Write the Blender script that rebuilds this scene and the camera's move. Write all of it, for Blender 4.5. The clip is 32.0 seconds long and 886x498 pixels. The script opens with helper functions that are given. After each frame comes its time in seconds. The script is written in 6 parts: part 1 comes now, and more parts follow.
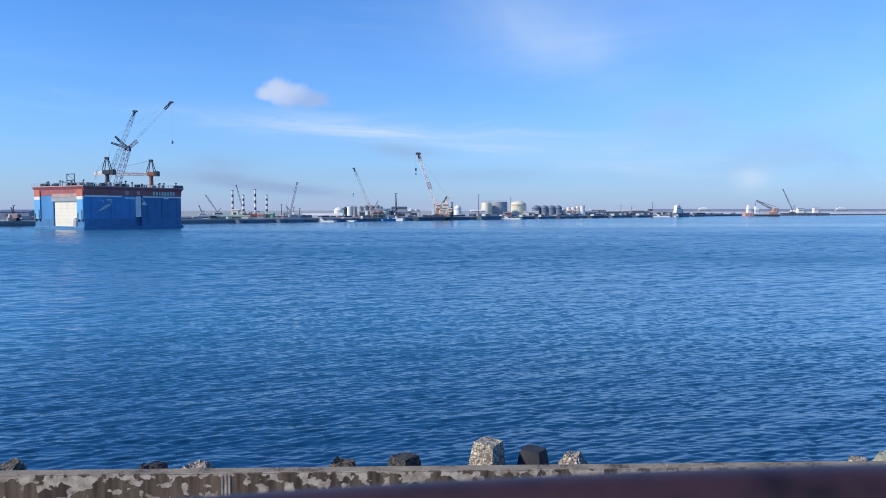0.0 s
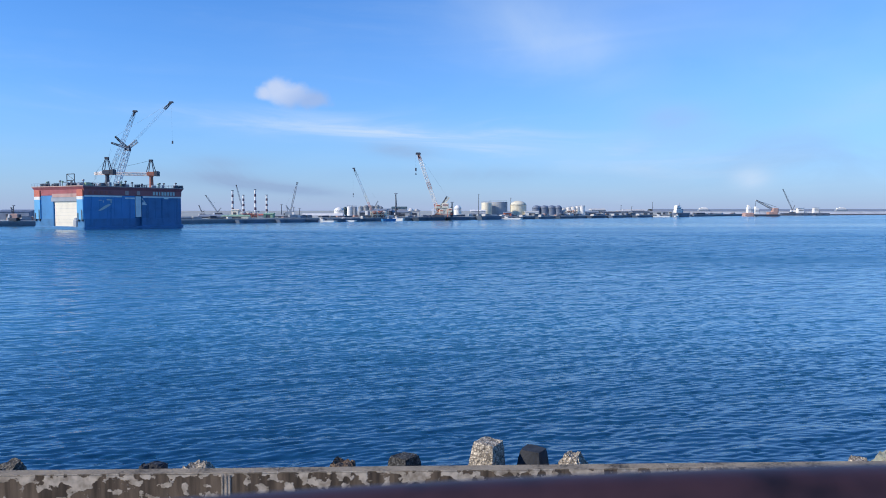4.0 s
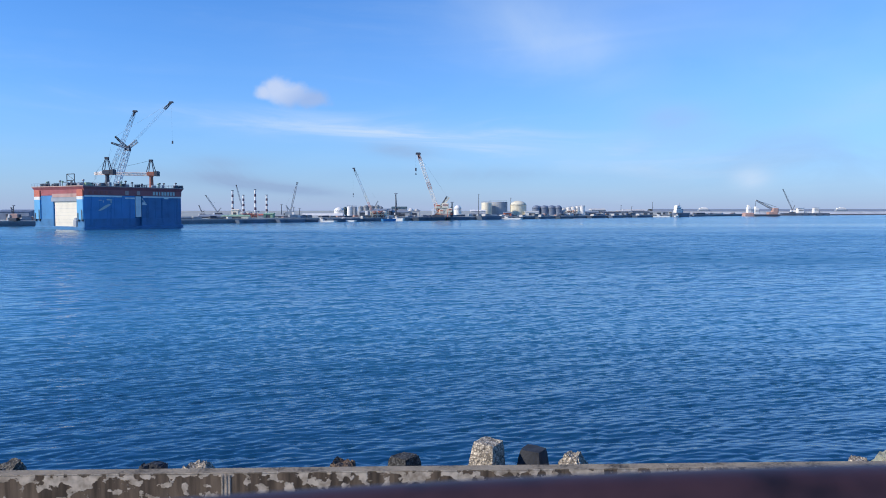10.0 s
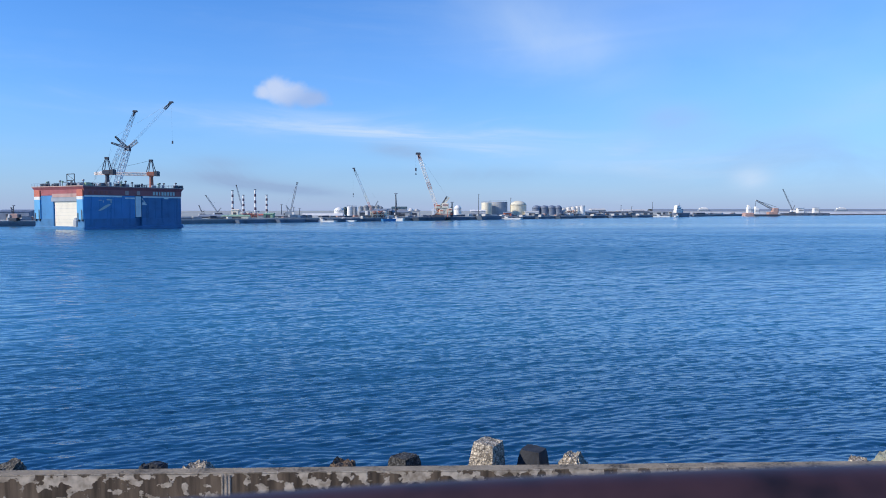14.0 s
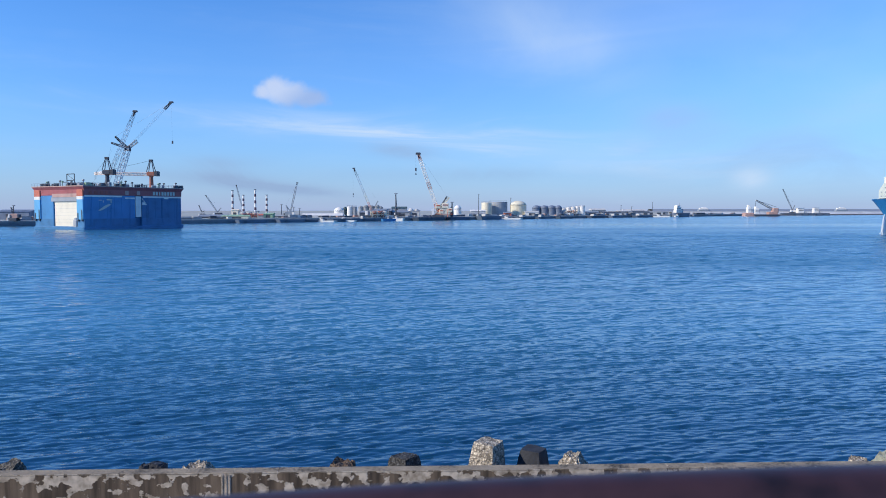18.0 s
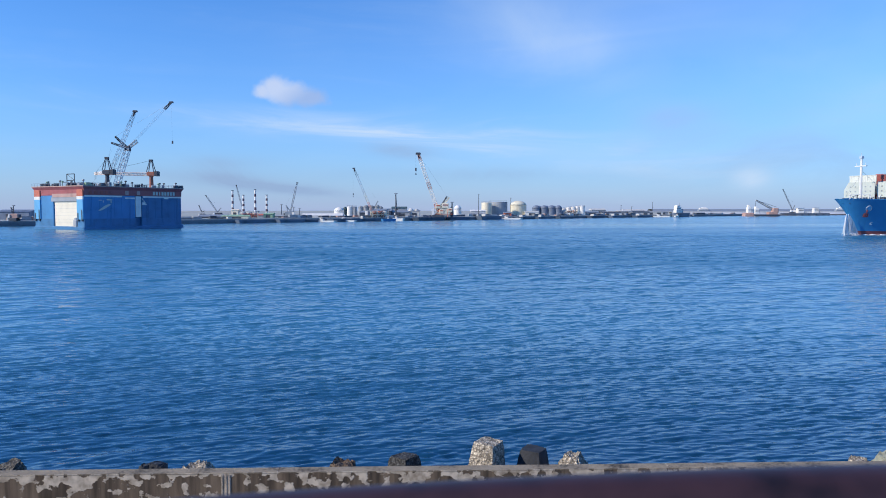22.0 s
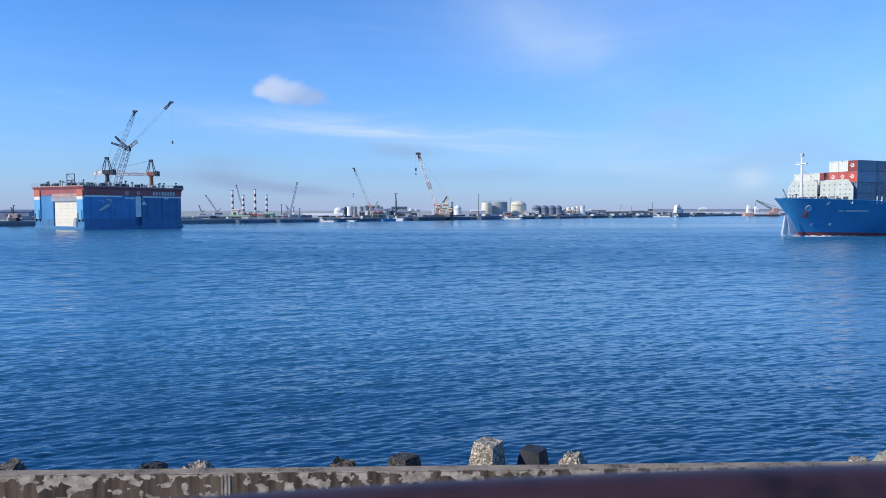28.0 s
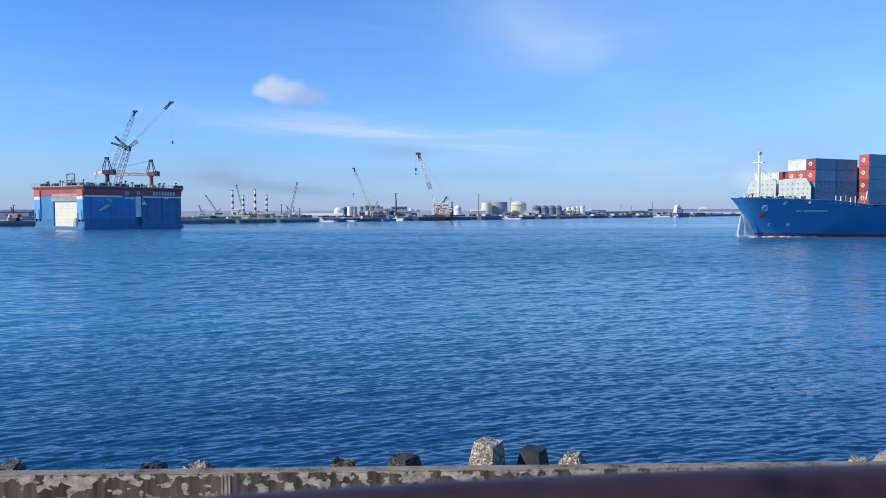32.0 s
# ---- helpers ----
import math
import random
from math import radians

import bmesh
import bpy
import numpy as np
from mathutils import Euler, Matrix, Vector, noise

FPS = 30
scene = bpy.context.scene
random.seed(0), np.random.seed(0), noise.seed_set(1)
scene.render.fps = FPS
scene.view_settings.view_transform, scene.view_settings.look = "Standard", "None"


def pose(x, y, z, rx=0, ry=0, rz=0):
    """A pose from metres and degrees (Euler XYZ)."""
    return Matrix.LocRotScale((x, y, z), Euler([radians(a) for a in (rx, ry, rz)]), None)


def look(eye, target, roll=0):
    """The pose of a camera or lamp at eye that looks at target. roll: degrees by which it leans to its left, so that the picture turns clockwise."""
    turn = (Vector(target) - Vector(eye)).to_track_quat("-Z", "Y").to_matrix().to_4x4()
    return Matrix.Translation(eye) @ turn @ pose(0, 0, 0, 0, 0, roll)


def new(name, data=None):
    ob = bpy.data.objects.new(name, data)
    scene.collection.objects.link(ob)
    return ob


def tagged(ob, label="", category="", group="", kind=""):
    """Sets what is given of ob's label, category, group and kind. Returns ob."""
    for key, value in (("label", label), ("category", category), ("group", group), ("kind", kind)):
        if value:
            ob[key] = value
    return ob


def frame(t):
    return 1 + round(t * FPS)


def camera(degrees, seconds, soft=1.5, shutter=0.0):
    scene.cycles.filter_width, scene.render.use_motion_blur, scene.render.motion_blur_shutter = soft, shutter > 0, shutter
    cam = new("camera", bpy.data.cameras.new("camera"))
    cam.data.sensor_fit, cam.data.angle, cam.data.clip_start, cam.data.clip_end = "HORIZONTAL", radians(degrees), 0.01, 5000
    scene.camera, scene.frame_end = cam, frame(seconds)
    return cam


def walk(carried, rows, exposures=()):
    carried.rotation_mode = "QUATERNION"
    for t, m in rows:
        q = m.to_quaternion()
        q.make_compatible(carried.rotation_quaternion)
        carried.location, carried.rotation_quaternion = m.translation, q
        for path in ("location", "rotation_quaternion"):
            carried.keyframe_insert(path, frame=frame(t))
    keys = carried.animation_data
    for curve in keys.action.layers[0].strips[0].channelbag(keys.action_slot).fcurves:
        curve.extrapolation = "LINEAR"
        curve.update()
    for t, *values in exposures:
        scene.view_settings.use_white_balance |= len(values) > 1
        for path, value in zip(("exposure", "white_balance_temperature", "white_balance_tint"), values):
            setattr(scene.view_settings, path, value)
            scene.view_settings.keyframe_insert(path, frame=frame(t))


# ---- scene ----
# A harbour basin seen from a raised promenade: sea wall and armour blocks below,
# a floating dock and a quay across the water, a container ship coming in.
FOV = 64.0
EYE = (0.0, 0.0, 6.1)
cam = camera(FOV, 32.0, soft=0.95)
cam.data.dof.use_dof, cam.data.dof.focus_distance, cam.data.dof.aperture_fstop = True, 150.0, 5.6
STAND = look(EYE, (0.0, 100.0, 0.602))
walk(cam, [(0, STAND), (32, STAND)], [(0, 0.0), (32, 0.0)])

# ---- world and sun ----
SUN_EL, SUN_AZ = radians(31), radians(248)          # azimuth clockwise from +y
world = bpy.data.worlds.new("sky")
scene.world = world
world.use_nodes = True
wn, wl = world.node_tree.nodes, world.node_tree.links
wn.clear()


def wnode(kind, **sets):
    nd = wn.new(kind)
    for key, value in sets.items():
        nd.inputs[key.replace("_", " ")].default_value = value
    return nd


def wmath(op, a, b=None, c=None, clamp=False):
    nd = wn.new("ShaderNodeMath")
    nd.operation, nd.use_clamp = op, clamp
    for i, v in enumerate((a, b, c)):
        if v is None:
            continue
        if isinstance(v, (int, float)):
            nd.inputs[i].default_value = v
        else:
            wl.new(v, nd.inputs[i])
    return nd.outputs[0]


sky = wn.new("ShaderNodeTexSky")
sky.sky_type, sky.sun_disc = "NISHITA", False
sky.sun_elevation, sky.sun_rotation = SUN_EL, SUN_AZ
sky.altitude, sky.air_density, sky.dust_density, sky.ozone_density = 0, 1.0, 0.1, 6.0
coord = wn.new("ShaderNodeTexCoord")
split = wn.new("ShaderNodeSeparateXYZ")
wl.new(coord.outputs["Generated"], split.inputs[0])
dx, dy, dz = split.outputs
level = wn.new("ShaderNodeCombineXYZ")
wl.new(dx, level.inputs[0])
wl.new(dy, level.inputs[1])
wl.new(wmath("MAXIMUM", dz, 0.006), level.inputs[2])
wl.new(level.outputs[0], sky.inputs[0])


def veil(scale, stretch, seed, lo, hi, detail=6.0, rough=0.6, twist=1.2):
    """Wisps of high cloud: noise in the sky's own directions, drawn out sideways."""
    mp = wn.new("ShaderNodeMapping")
    mp.inputs["Location"].default_value = seed
    mp.inputs["Rotation"].default_value = (0.0, radians(5), 0.0)
    mp.inputs["Scale"].default_value = stretch
    wl.new(coord.outputs["Generated"], mp.inputs[0])
    nz = wnode("ShaderNodeTexNoise", Scale=scale, Detail=detail, Roughness=rough, Distortion=twist)
    wl.new(mp.outputs[0], nz.inputs["Vector"])
    rg = wnode("ShaderNodeMapRange", From_Min=lo, From_Max=hi)
    rg.interpolation_type = "SMOOTHSTEP"
    wl.new(nz.outputs["Fac"], rg.inputs["Value"])
    return rg.outputs[0]


def bank(way, wide, high, lean=0.0):
    """A soft elongated region of the sky round a direction."""
    c = Vector(way).normalized()
    side = Vector((c.y, -c.x, 0)).normalized()
    up = side.cross(c)
    a = side * math.cos(lean) + up * math.sin(lean)
    b = up * math.cos(lean) - side * math.sin(lean)
    total = None
    for axis, size in ((a, wide), (b, high)):
        dt = wn.new("ShaderNodeVectorMath")
        dt.operation = "DOT_PRODUCT"
        wl.new(coord.outputs["Generated"], dt.inputs[0])
        dt.inputs[1].default_value = axis
        v = wmath("MULTIPLY_ADD", dt.outputs["Value"], 1 / size, -c.dot(axis) / size)
        v = wmath("MULTIPLY", v, v)
        total = v if total is None else wmath("ADD", total, v)
    return wmath("POWER", 2.718, wmath("MULTIPLY", total, -1.0))


def add(*values):
    out = values[0]
    for v in values[1:]:
        out = wmath("ADD", out, v)
    return out


def times(a, b):
    return wmath("MULTIPLY", a, b)


fine = veil(3.2, (1.0, 1.0, 7.0), (3.1, 0.4, 2.0), 0.40, 0.78)
broad = veil(1.9, (1.0, 1.0, 3.0), (1.3, 5.4, 0.7), 0.38, 0.75, 5.0)
puffy = veil(5.0, (1.0, 1.0, 2.0), (7.3, 2.2, 4.0), 0.35, 0.70, 7.0)
streak = times(add(bank((-0.09, 1, 0.109), 0.28, 0.015, -0.085), times(bank((0.16, 1, 0.082), 0.24, 0.026, -0.10), 0.65)), add(times(fine, 0.9), 0.25))
soft = veil(2.6, (1.0, 1.0, 2.2), (2.7, 1.9, 5.1), 0.30, 0.75, 3.0, 0.5, 0.8)
sheet = times(add(times(bank((0.13, 1, 0.255), 0.14, 0.045, -0.55), 0.36), times(bank((0.185, 1, 0.222), 0.085, 0.048, -0.30), 0.85),
                  times(bank((0.44, 1, 0.185), 0.26, 0.075, 0.1), 0.46), times(bank((0.36, 1, 0.32), 0.35, 0.08, 0.1), 0.68),
                  times(bank((0.62, 1, 0.16), 0.10, 0.03, 0.3), 0.5)), add(times(soft, 0.6), times(puffy, 0.15), 0.35))
puff = times(bank((0.435, 1, 0.043), 0.022, 0.013), add(times(puffy, 0.7), 0.3))
high = times(times(fine, broad), 0.45)
low = wmath("POWER", 2.718, times(wmath("ABSOLUTE", dz), -11.5))
cover = wmath("MINIMUM", add(times(streak, 0.72), times(sheet, 0.45), times(puff, 0.9), times(high, 0.35)), 0.85)


def blend(kind, factor, a, b):
    nd = wn.new("ShaderNodeMix")
    nd.data_type, nd.blend_type = "RGBA", kind
    for socket, v in ((nd.inputs["Factor"], factor), (nd.inputs["A"], a), (nd.inputs["B"], b)):
        if isinstance(v, (int, float, tuple)):
            socket.default_value = v
        else:
            wl.new(v, socket)
    return nd.outputs["Result"]


azure = blend("MULTIPLY", 1.0, sky.outputs[0], (0.79, 1.40, 2.00, 1))
hazed = blend("MIX", times(low, 0.95), azure, (3.80, 4.68, 7.05, 1))
smudge = times(add(bank((-0.055, 1, 0.082), 0.045, 0.010, -0.08), times(bank((-0.32, 1, 0.045), 0.085, 0.011, -0.06), 0.9),
                   times(bank((-0.27, 1, 0.036), 0.10, 0.009, -0.08), 0.8), times(bank((-0.20, 1, 0.027), 0.06, 0.006, -0.08), 1.0),
                   times(bank((-0.30, 1, 0.066), 0.05, 0.010, 0.0), 0.6),
                   times(bank((0.31, 1, 0.128), 0.045, 0.018, 0.0), 0.4), times(bank((0.02, 1, 0.050), 0.20, 0.010, 0.0), 0.4),
                   times(bank((0.50, 1, 0.085), 0.24, 0.05, 0.0), 0.55)), add(times(puffy, 0.5), 0.35))
hazed = blend("MIX", wmath("MINIMUM", times(smudge, 1.0), 0.8), hazed, (2.95, 4.22, 6.6, 1))
clouded = blend("MIX", cover, hazed, (6.0, 7.5, 9.6, 1))
back = wn.new("ShaderNodeBackground")
back.inputs["Strength"].default_value = 0.10
wl.new(clouded, back.inputs["Color"])
wout = wn.new("ShaderNodeOutputWorld")
wl.new(back.outputs[0], wout.inputs[0])

sun = new("sun", bpy.data.lights.new("sun", "SUN"))
sun.data.energy, sun.data.angle, sun.data.color = 4.3, radians(0.5), (1.0, 0.90, 0.76)
sun_way = Vector((math.sin(SUN_AZ) * math.cos(SUN_EL), math.cos(SUN_AZ) * math.cos(SUN_EL), math.sin(SUN_EL)))
sun.matrix_world = look(sun_way * 60, (0, 0, 0))

# ---- materials ----
MATS = {}


def mat(name, color, rough=0.6, metal=0.0, vary=0.18, scale=1.5, bump=0.15, fine_scale=22.0, coat=0.0, tint=None, each=0.0):
    """A painted or natural surface with broad staining, fine grain and relief; colours are linear."""
    if name in MATS:
        return MATS[name]
    m = bpy.data.materials.new(name)
    m.use_nodes = True
    nt = m.node_tree
    n, l = nt.nodes, nt.links
    b = n["Principled BSDF"]
    tc = n.new("ShaderNodeTexCoord")
    big, small = n.new("ShaderNodeTexNoise"), n.new("ShaderNodeTexNoise")
    big.inputs["Scale"].default_value, big.inputs["Detail"].default_value = scale, 6
    small.inputs["Scale"].default_value, small.inputs["Detail"].default_value = fine_scale, 4
    for t in (big, small):
        l.new(tc.outputs["Object"], t.inputs["Vector"])
    ramp = n.new("ShaderNodeValToRGB")
    dark = tint or tuple(c * (1 - 2.2 * vary) for c in color)
    lite = tuple(min(1, c * (1 + vary)) for c in color)
    ramp.color_ramp.elements[0].position, ramp.color_ramp.elements[1].position = 0.3, 0.7
    ramp.color_ramp.elements[0].color = (*[max(0.001, c) for c in dark], 1)
    ramp.color_ramp.elements[1].color = (*lite, 1)
    mid = ramp.color_ramp.elements.new(0.47)
    mid.color = (*color, 1)
    blend = n.new("ShaderNodeMath")
    blend.operation = "MULTIPLY_ADD"
    l.new(small.outputs["Fac"], blend.inputs[0])
    blend.inputs[1].default_value = 0.35
    half = n.new("ShaderNodeMath")
    half.operation = "MULTIPLY_ADD"
    l.new(big.outputs["Fac"], half.inputs[0])
    half.inputs[1].default_value, half.inputs[2].default_value = 0.65, 0.0
    l.new(half.outputs[0], blend.inputs[2])
    l.new(blend.outputs[0], ramp.inputs[0])
    out = ramp.outputs[0]
    if each:
        info = n.new("ShaderNodeObjectInfo")
        hue = n.new("ShaderNodeHueSaturation")
        rg = n.new("ShaderNodeMapRange")
        rg.inputs["To Min"].default_value, rg.inputs["To Max"].default_value = 1 - each, 1 + each
        l.new(info.outputs["Random"], rg.inputs["Value"])
        l.new(rg.outputs[0], hue.inputs["Value"])
        l.new(out, hue.inputs["Color"])
        out = hue.outputs[0]
    l.new(out, b.inputs["Base Color"])
    b.inputs["Roughness"].default_value, b.inputs["Metallic"].default_value = rough, metal
    b.inputs["Coat Weight"].default_value = coat
    if bump:
        bp = n.new("ShaderNodeBump")
        bp.inputs["Strength"].default_value, bp.inputs["Distance"].default_value = bump, 0.03
        l.new(small.outputs["Fac"], bp.inputs["Height"])
        l.new(bp.outputs[0], b.inputs["Normal"])
    MATS[name] = m
    return m


def water_material():
    m = bpy.data.materials.new("sea_water")
    m.use_nodes = True
    n, l = m.node_tree.nodes, m.node_tree.links
    b = n["Principled BSDF"]
    b.inputs["Base Color"].default_value = (0.001, 0.056, 0.132, 1)
    b.inputs["Roughness"].default_value = 0.06
    b.inputs["IOR"].default_value = 1.5
    b.inputs["Specular Tint"].default_value = (0.52, 1.0, 1.0, 1)
    tc = n.new("ShaderNodeTexCoord")
    height = None
    xyz = n.new("ShaderNodeSeparateXYZ")
    place = n.new("ShaderNodeNewGeometry")
    l.new(place.outputs["Position"], xyz.inputs[0])

    def by_reach(y0, y1, v0, v1):
        rg = n.new("ShaderNodeMapRange")
        for key, value in (("From Min", y0), ("From Max", y1), ("To Min", v0), ("To Max", v1)):
            rg.inputs[key].default_value = value
        l.new(xyz.outputs[1], rg.inputs["Value"])
        return rg.outputs[0]

    # ripples riding on the built waves, and the wind chop further out
    for scale, squash, turn, amount, detail, reach in (
            (0.6, 0.42, 12, 0.20, 2, (80, 170)), (1.4, 0.40, 14, 0.150, 2, (38, 75)), (3.0, 0.24, 16, 0.045, 2, (26, 50)), (5.5, 0.36, 18, 0.012, 3, None), (11.0, 0.5, 12, 0.006, 2, None)):
        mp = n.new("ShaderNodeMapping")
        mp.inputs["Rotation"].default_value = (0, 0, radians(-turn))
        mp.inputs["Scale"].default_value = (squash, 1, 1)
        l.new(tc.outputs["Object"], mp.inputs[0])
        nz = n.new("ShaderNodeTexNoise")
        nz.inputs["Scale"].default_value, nz.inputs["Detail"].default_value = scale, detail
        nz.inputs["Roughness"].default_value = 0.55
        l.new(mp.outputs[0], nz.inputs["Vector"])
        mul = n.new("ShaderNodeMath")
        mul.operation = "MULTIPLY_ADD"
        mul.inputs[1].default_value = amount
        l.new(nz.outputs["Fac"], mul.inputs[0])
        if reach:
            grow = n.new("ShaderNodeMath")
            grow.operation = "MULTIPLY"
            grow.inputs[1].default_value = amount
            l.new(by_reach(*reach, 0.0, 1.0), grow.inputs[0])
            l.new(grow.outputs[0], mul.inputs[1])
        if height is None:
            mul.inputs[2].default_value = 0
        else:
            l.new(height, mul.inputs[2])
        height = mul.outputs[0]
    bp = n.new("ShaderNodeBump")
    bp.inputs["Distance"].default_value = 1.0
    l.new(height, bp.inputs["Height"])
    l.new(bp.outputs[0], b.inputs["Normal"])
    # wind patches: smoother and rougher water
    mp = n.new("ShaderNodeMapping")
    mp.inputs["Scale"].default_value = (0.24, 1, 1)
    l.new(tc.outputs["Object"], mp.inputs[0])
    wind = n.new("ShaderNodeTexNoise")
    wind.inputs["Scale"].default_value, wind.inputs["Detail"].default_value = 0.035, 8
    wind.inputs["Roughness"].default_value = 0.74
    l.new(mp.outputs[0], wind.inputs["Vector"])
    rg = n.new("ShaderNodeMapRange")
    rg.inputs["From Min"].default_value, rg.inputs["From Max"].default_value = 0.35, 0.65
    rg.inputs["To Min"].default_value, rg.inputs["To Max"].default_value = 0.65, 1.0
    l.new(wind.outputs["Fac"], rg.inputs["Value"])
    # ripples too fine to build: rough in the open, smoother again in the lee of the quay
    calm = n.new("ShaderNodeMath")
    calm.operation = "SUBTRACT"
    l.new(by_reach(28, 90, 0.03, 0.32), calm.inputs[0])
    l.new(by_reach(110, 280, 0.0, 0.12), calm.inputs[1])
    # base colour lightens with distance, standing in for stronger sky reflection
    sky_lift = n.new("ShaderNodeMapRange")
    sky_lift.inputs["From Min"].default_value, sky_lift.inputs["From Max"].default_value = 15.5, 37
    l.new(xyz.outputs[1], sky_lift.inputs["Value"])
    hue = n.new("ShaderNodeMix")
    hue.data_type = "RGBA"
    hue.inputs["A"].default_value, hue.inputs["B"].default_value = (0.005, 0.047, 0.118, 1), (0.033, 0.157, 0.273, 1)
    l.new(sky_lift.outputs[0], hue.inputs["Factor"])
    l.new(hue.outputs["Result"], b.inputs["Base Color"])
    slick = n.new("ShaderNodeMapRange")
    slick.inputs["From Min"].default_value, slick.inputs["From Max"].default_value = 0.42, 0.62
    slick.inputs["To Min"].default_value, slick.inputs["To Max"].default_value = 0.66, 1.14
    l.new(wind.outputs["Fac"], slick.inputs["Value"])
    # a smooth slick drawn out in the lee of the quay, with ragged edges
    edge = n.new("ShaderNodeMath")
    edge.operation = "MULTIPLY_ADD"
    edge.inputs[1].default_value = 70.0
    l.new(wind.outputs["Fac"], edge.inputs[0])
    l.new(xyz.outputs[1], edge.inputs[2])
    smooth = n.new("ShaderNodeValToRGB")
    stops = smooth.color_ramp.elements
    stops[0].position, stops[1].position = 0.288, 0.308
    stops[0].color, stops[1].color = (1, 1, 1, 1), (0.7, 0.7, 0.7, 1)
    for at, v in ((0.345, 0.7), (0.367, 1.0)):
        stops.new(at).color = (v, v, v, 1)
    scaled = n.new("ShaderNodeMath")
    scaled.operation = "MULTIPLY"
    scaled.inputs[1].default_value = 0.001
    l.new(edge.outputs[0], scaled.inputs[0])
    l.new(scaled.outputs[0], smooth.inputs[0])
    flat = n.new("ShaderNodeMath")
    flat.operation = "MULTIPLY"
    l.new(calm.outputs[0], flat.inputs[0])
    l.new(smooth.outputs[0], flat.inputs[1])
    less = n.new("ShaderNodeMath")
    less.operation = "MULTIPLY"
    l.new(rg.outputs[0], less.inputs[0])
    l.new(smooth.outputs[0], less.inputs[1])
    l.new(less.outputs[0], bp.inputs["Strength"])
    both = n.new("ShaderNodeMath")
    both.operation = "MULTIPLY"
    l.new(flat.outputs[0], both.inputs[0])
    l.new(slick.outputs[0], both.inputs[1])
    l.new(both.outputs[0], b.inputs["Roughness"])
    return m


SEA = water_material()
CONCRETE = mat("weathered_concrete", (0.30, 0.25, 0.175), 0.9, vary=0.42, scale=1.2, bump=0.5, fine_scale=18)
COPING = mat("stained_coping_concrete", (0.25, 0.205, 0.145), 0.92, vary=0.5, scale=2.6, bump=0.6, fine_scale=26)
ARMOUR = mat("rough_concrete", (0.27, 0.24, 0.19), 0.95, vary=0.42, scale=7.0, bump=0.9, fine_scale=30, each=0.3)
STEEL_GREY = mat("grey_steel", (0.30, 0.33, 0.36), 0.5, 0.3, scale=0.8)
STEEL_DARK = mat("dark_steel", (0.06, 0.07, 0.09), 0.6, 0.2, scale=0.8)
WHITE = mat("white_paint", (0.80, 0.775, 0.72), 0.5, scale=0.5, vary=0.08)
WARM_WHITE = mat("warm_white_paint", (0.84, 0.75, 0.58), 0.55, scale=0.3, vary=0.08)
# on the crane booms this paleness stands in for distance haze
PALE_STEEL = mat("pale_blue_steel", (0.42, 0.50, 0.58), 0.5, scale=0.8)
BREAKER = mat("breaker_white", (0.52, 0.56, 0.50), 0.6, scale=0.6, vary=0.1)
DOCK_DARK = mat("dock_dark_blue_paint", (0.050, 0.182, 0.350), 0.5, scale=0.4, vary=0.2, fine_scale=4)
STACK_RED = mat("stack_maroon", (0.092, 0.056, 0.085), 0.6, scale=0.6)
FADED_RED = mat("faded_red_paint", (0.48, 0.30, 0.25), 0.6, scale=0.4)
CREAM = mat("cream_paint", (0.72, 0.66, 0.50), 0.55, scale=0.3, vary=0.08)
ORANGE = mat("orange_paint", (0.55, 0.15, 0.085), 0.5, scale=0.6)
DOCK_BLUE = mat("dock_blue_paint", (0.058, 0.235, 0.470), 0.5, scale=0.25, vary=0.14, fine_scale=6)
DOCK_MID = mat("dock_deep_blue_paint", (0.045, 0.170, 0.335), 0.5, scale=0.25, vary=0.16, fine_scale=6)
DOCK_LIGHT = mat("light_blue_paint", (0.13, 0.41, 0.66), 0.5, scale=0.25, vary=0.1)
BRICK_PAINT = mat("faded_brick_paint", (0.36, 0.13, 0.085), 0.6, scale=0.5)
DOCK_RED = mat("dock_red_paint", (0.37, 0.10, 0.10), 0.55, scale=0.4, fine_scale=6)
HULL_BLUE = mat("hull_blue_paint", (0.036, 0.225, 0.475), 0.4, scale=0.18, vary=0.10, fine_scale=5, bump=0.05)
BOOT_RED = mat("antifouling_red", (0.24, 0.062, 0.065), 0.6, scale=0.5)
BOX_WHITE = mat("container_white", (0.66, 0.68, 0.61), 0.5, scale=0.7, vary=0.1, each=0.08)
BOX_RED = mat("container_red", (0.53, 0.095, 0.075), 0.5, scale=0.7, vary=0.12, each=0.12)
BOX_BROWN = mat("container_brown", (0.24, 0.055, 0.040), 0.5, scale=0.7, vary=0.15, each=0.15)
# also put on red and brown containers as the colour of their shaded sides
BOX_GREY = mat("container_blue_grey", (0.165, 0.275, 0.345), 0.5, scale=0.7, vary=0.15, each=0.2)
ROCK = mat("quay_rock", (0.09, 0.09, 0.09), 0.95, scale=0.4, vary=0.3, bump=0.8, fine_scale=3)
LAND = mat("quay_ground", (0.346, 0.363, 0.342), 0.95, scale=0.03, vary=0.25, fine_scale=0.8)
BARGE = mat("barge_paint", (0.11, 0.135, 0.175), 0.6, scale=0.3, vary=0.3, each=0.35)
DARK_BLOCK = mat("dark_concrete", (0.026, 0.029, 0.036), 0.8, vary=0.3, scale=3, bump=0.3, fine_scale=24)
ALGAE_BLOCK = mat("algae_stained_concrete", (0.30, 0.30, 0.22), 0.9, vary=0.3, scale=3, bump=0.6, fine_scale=24)
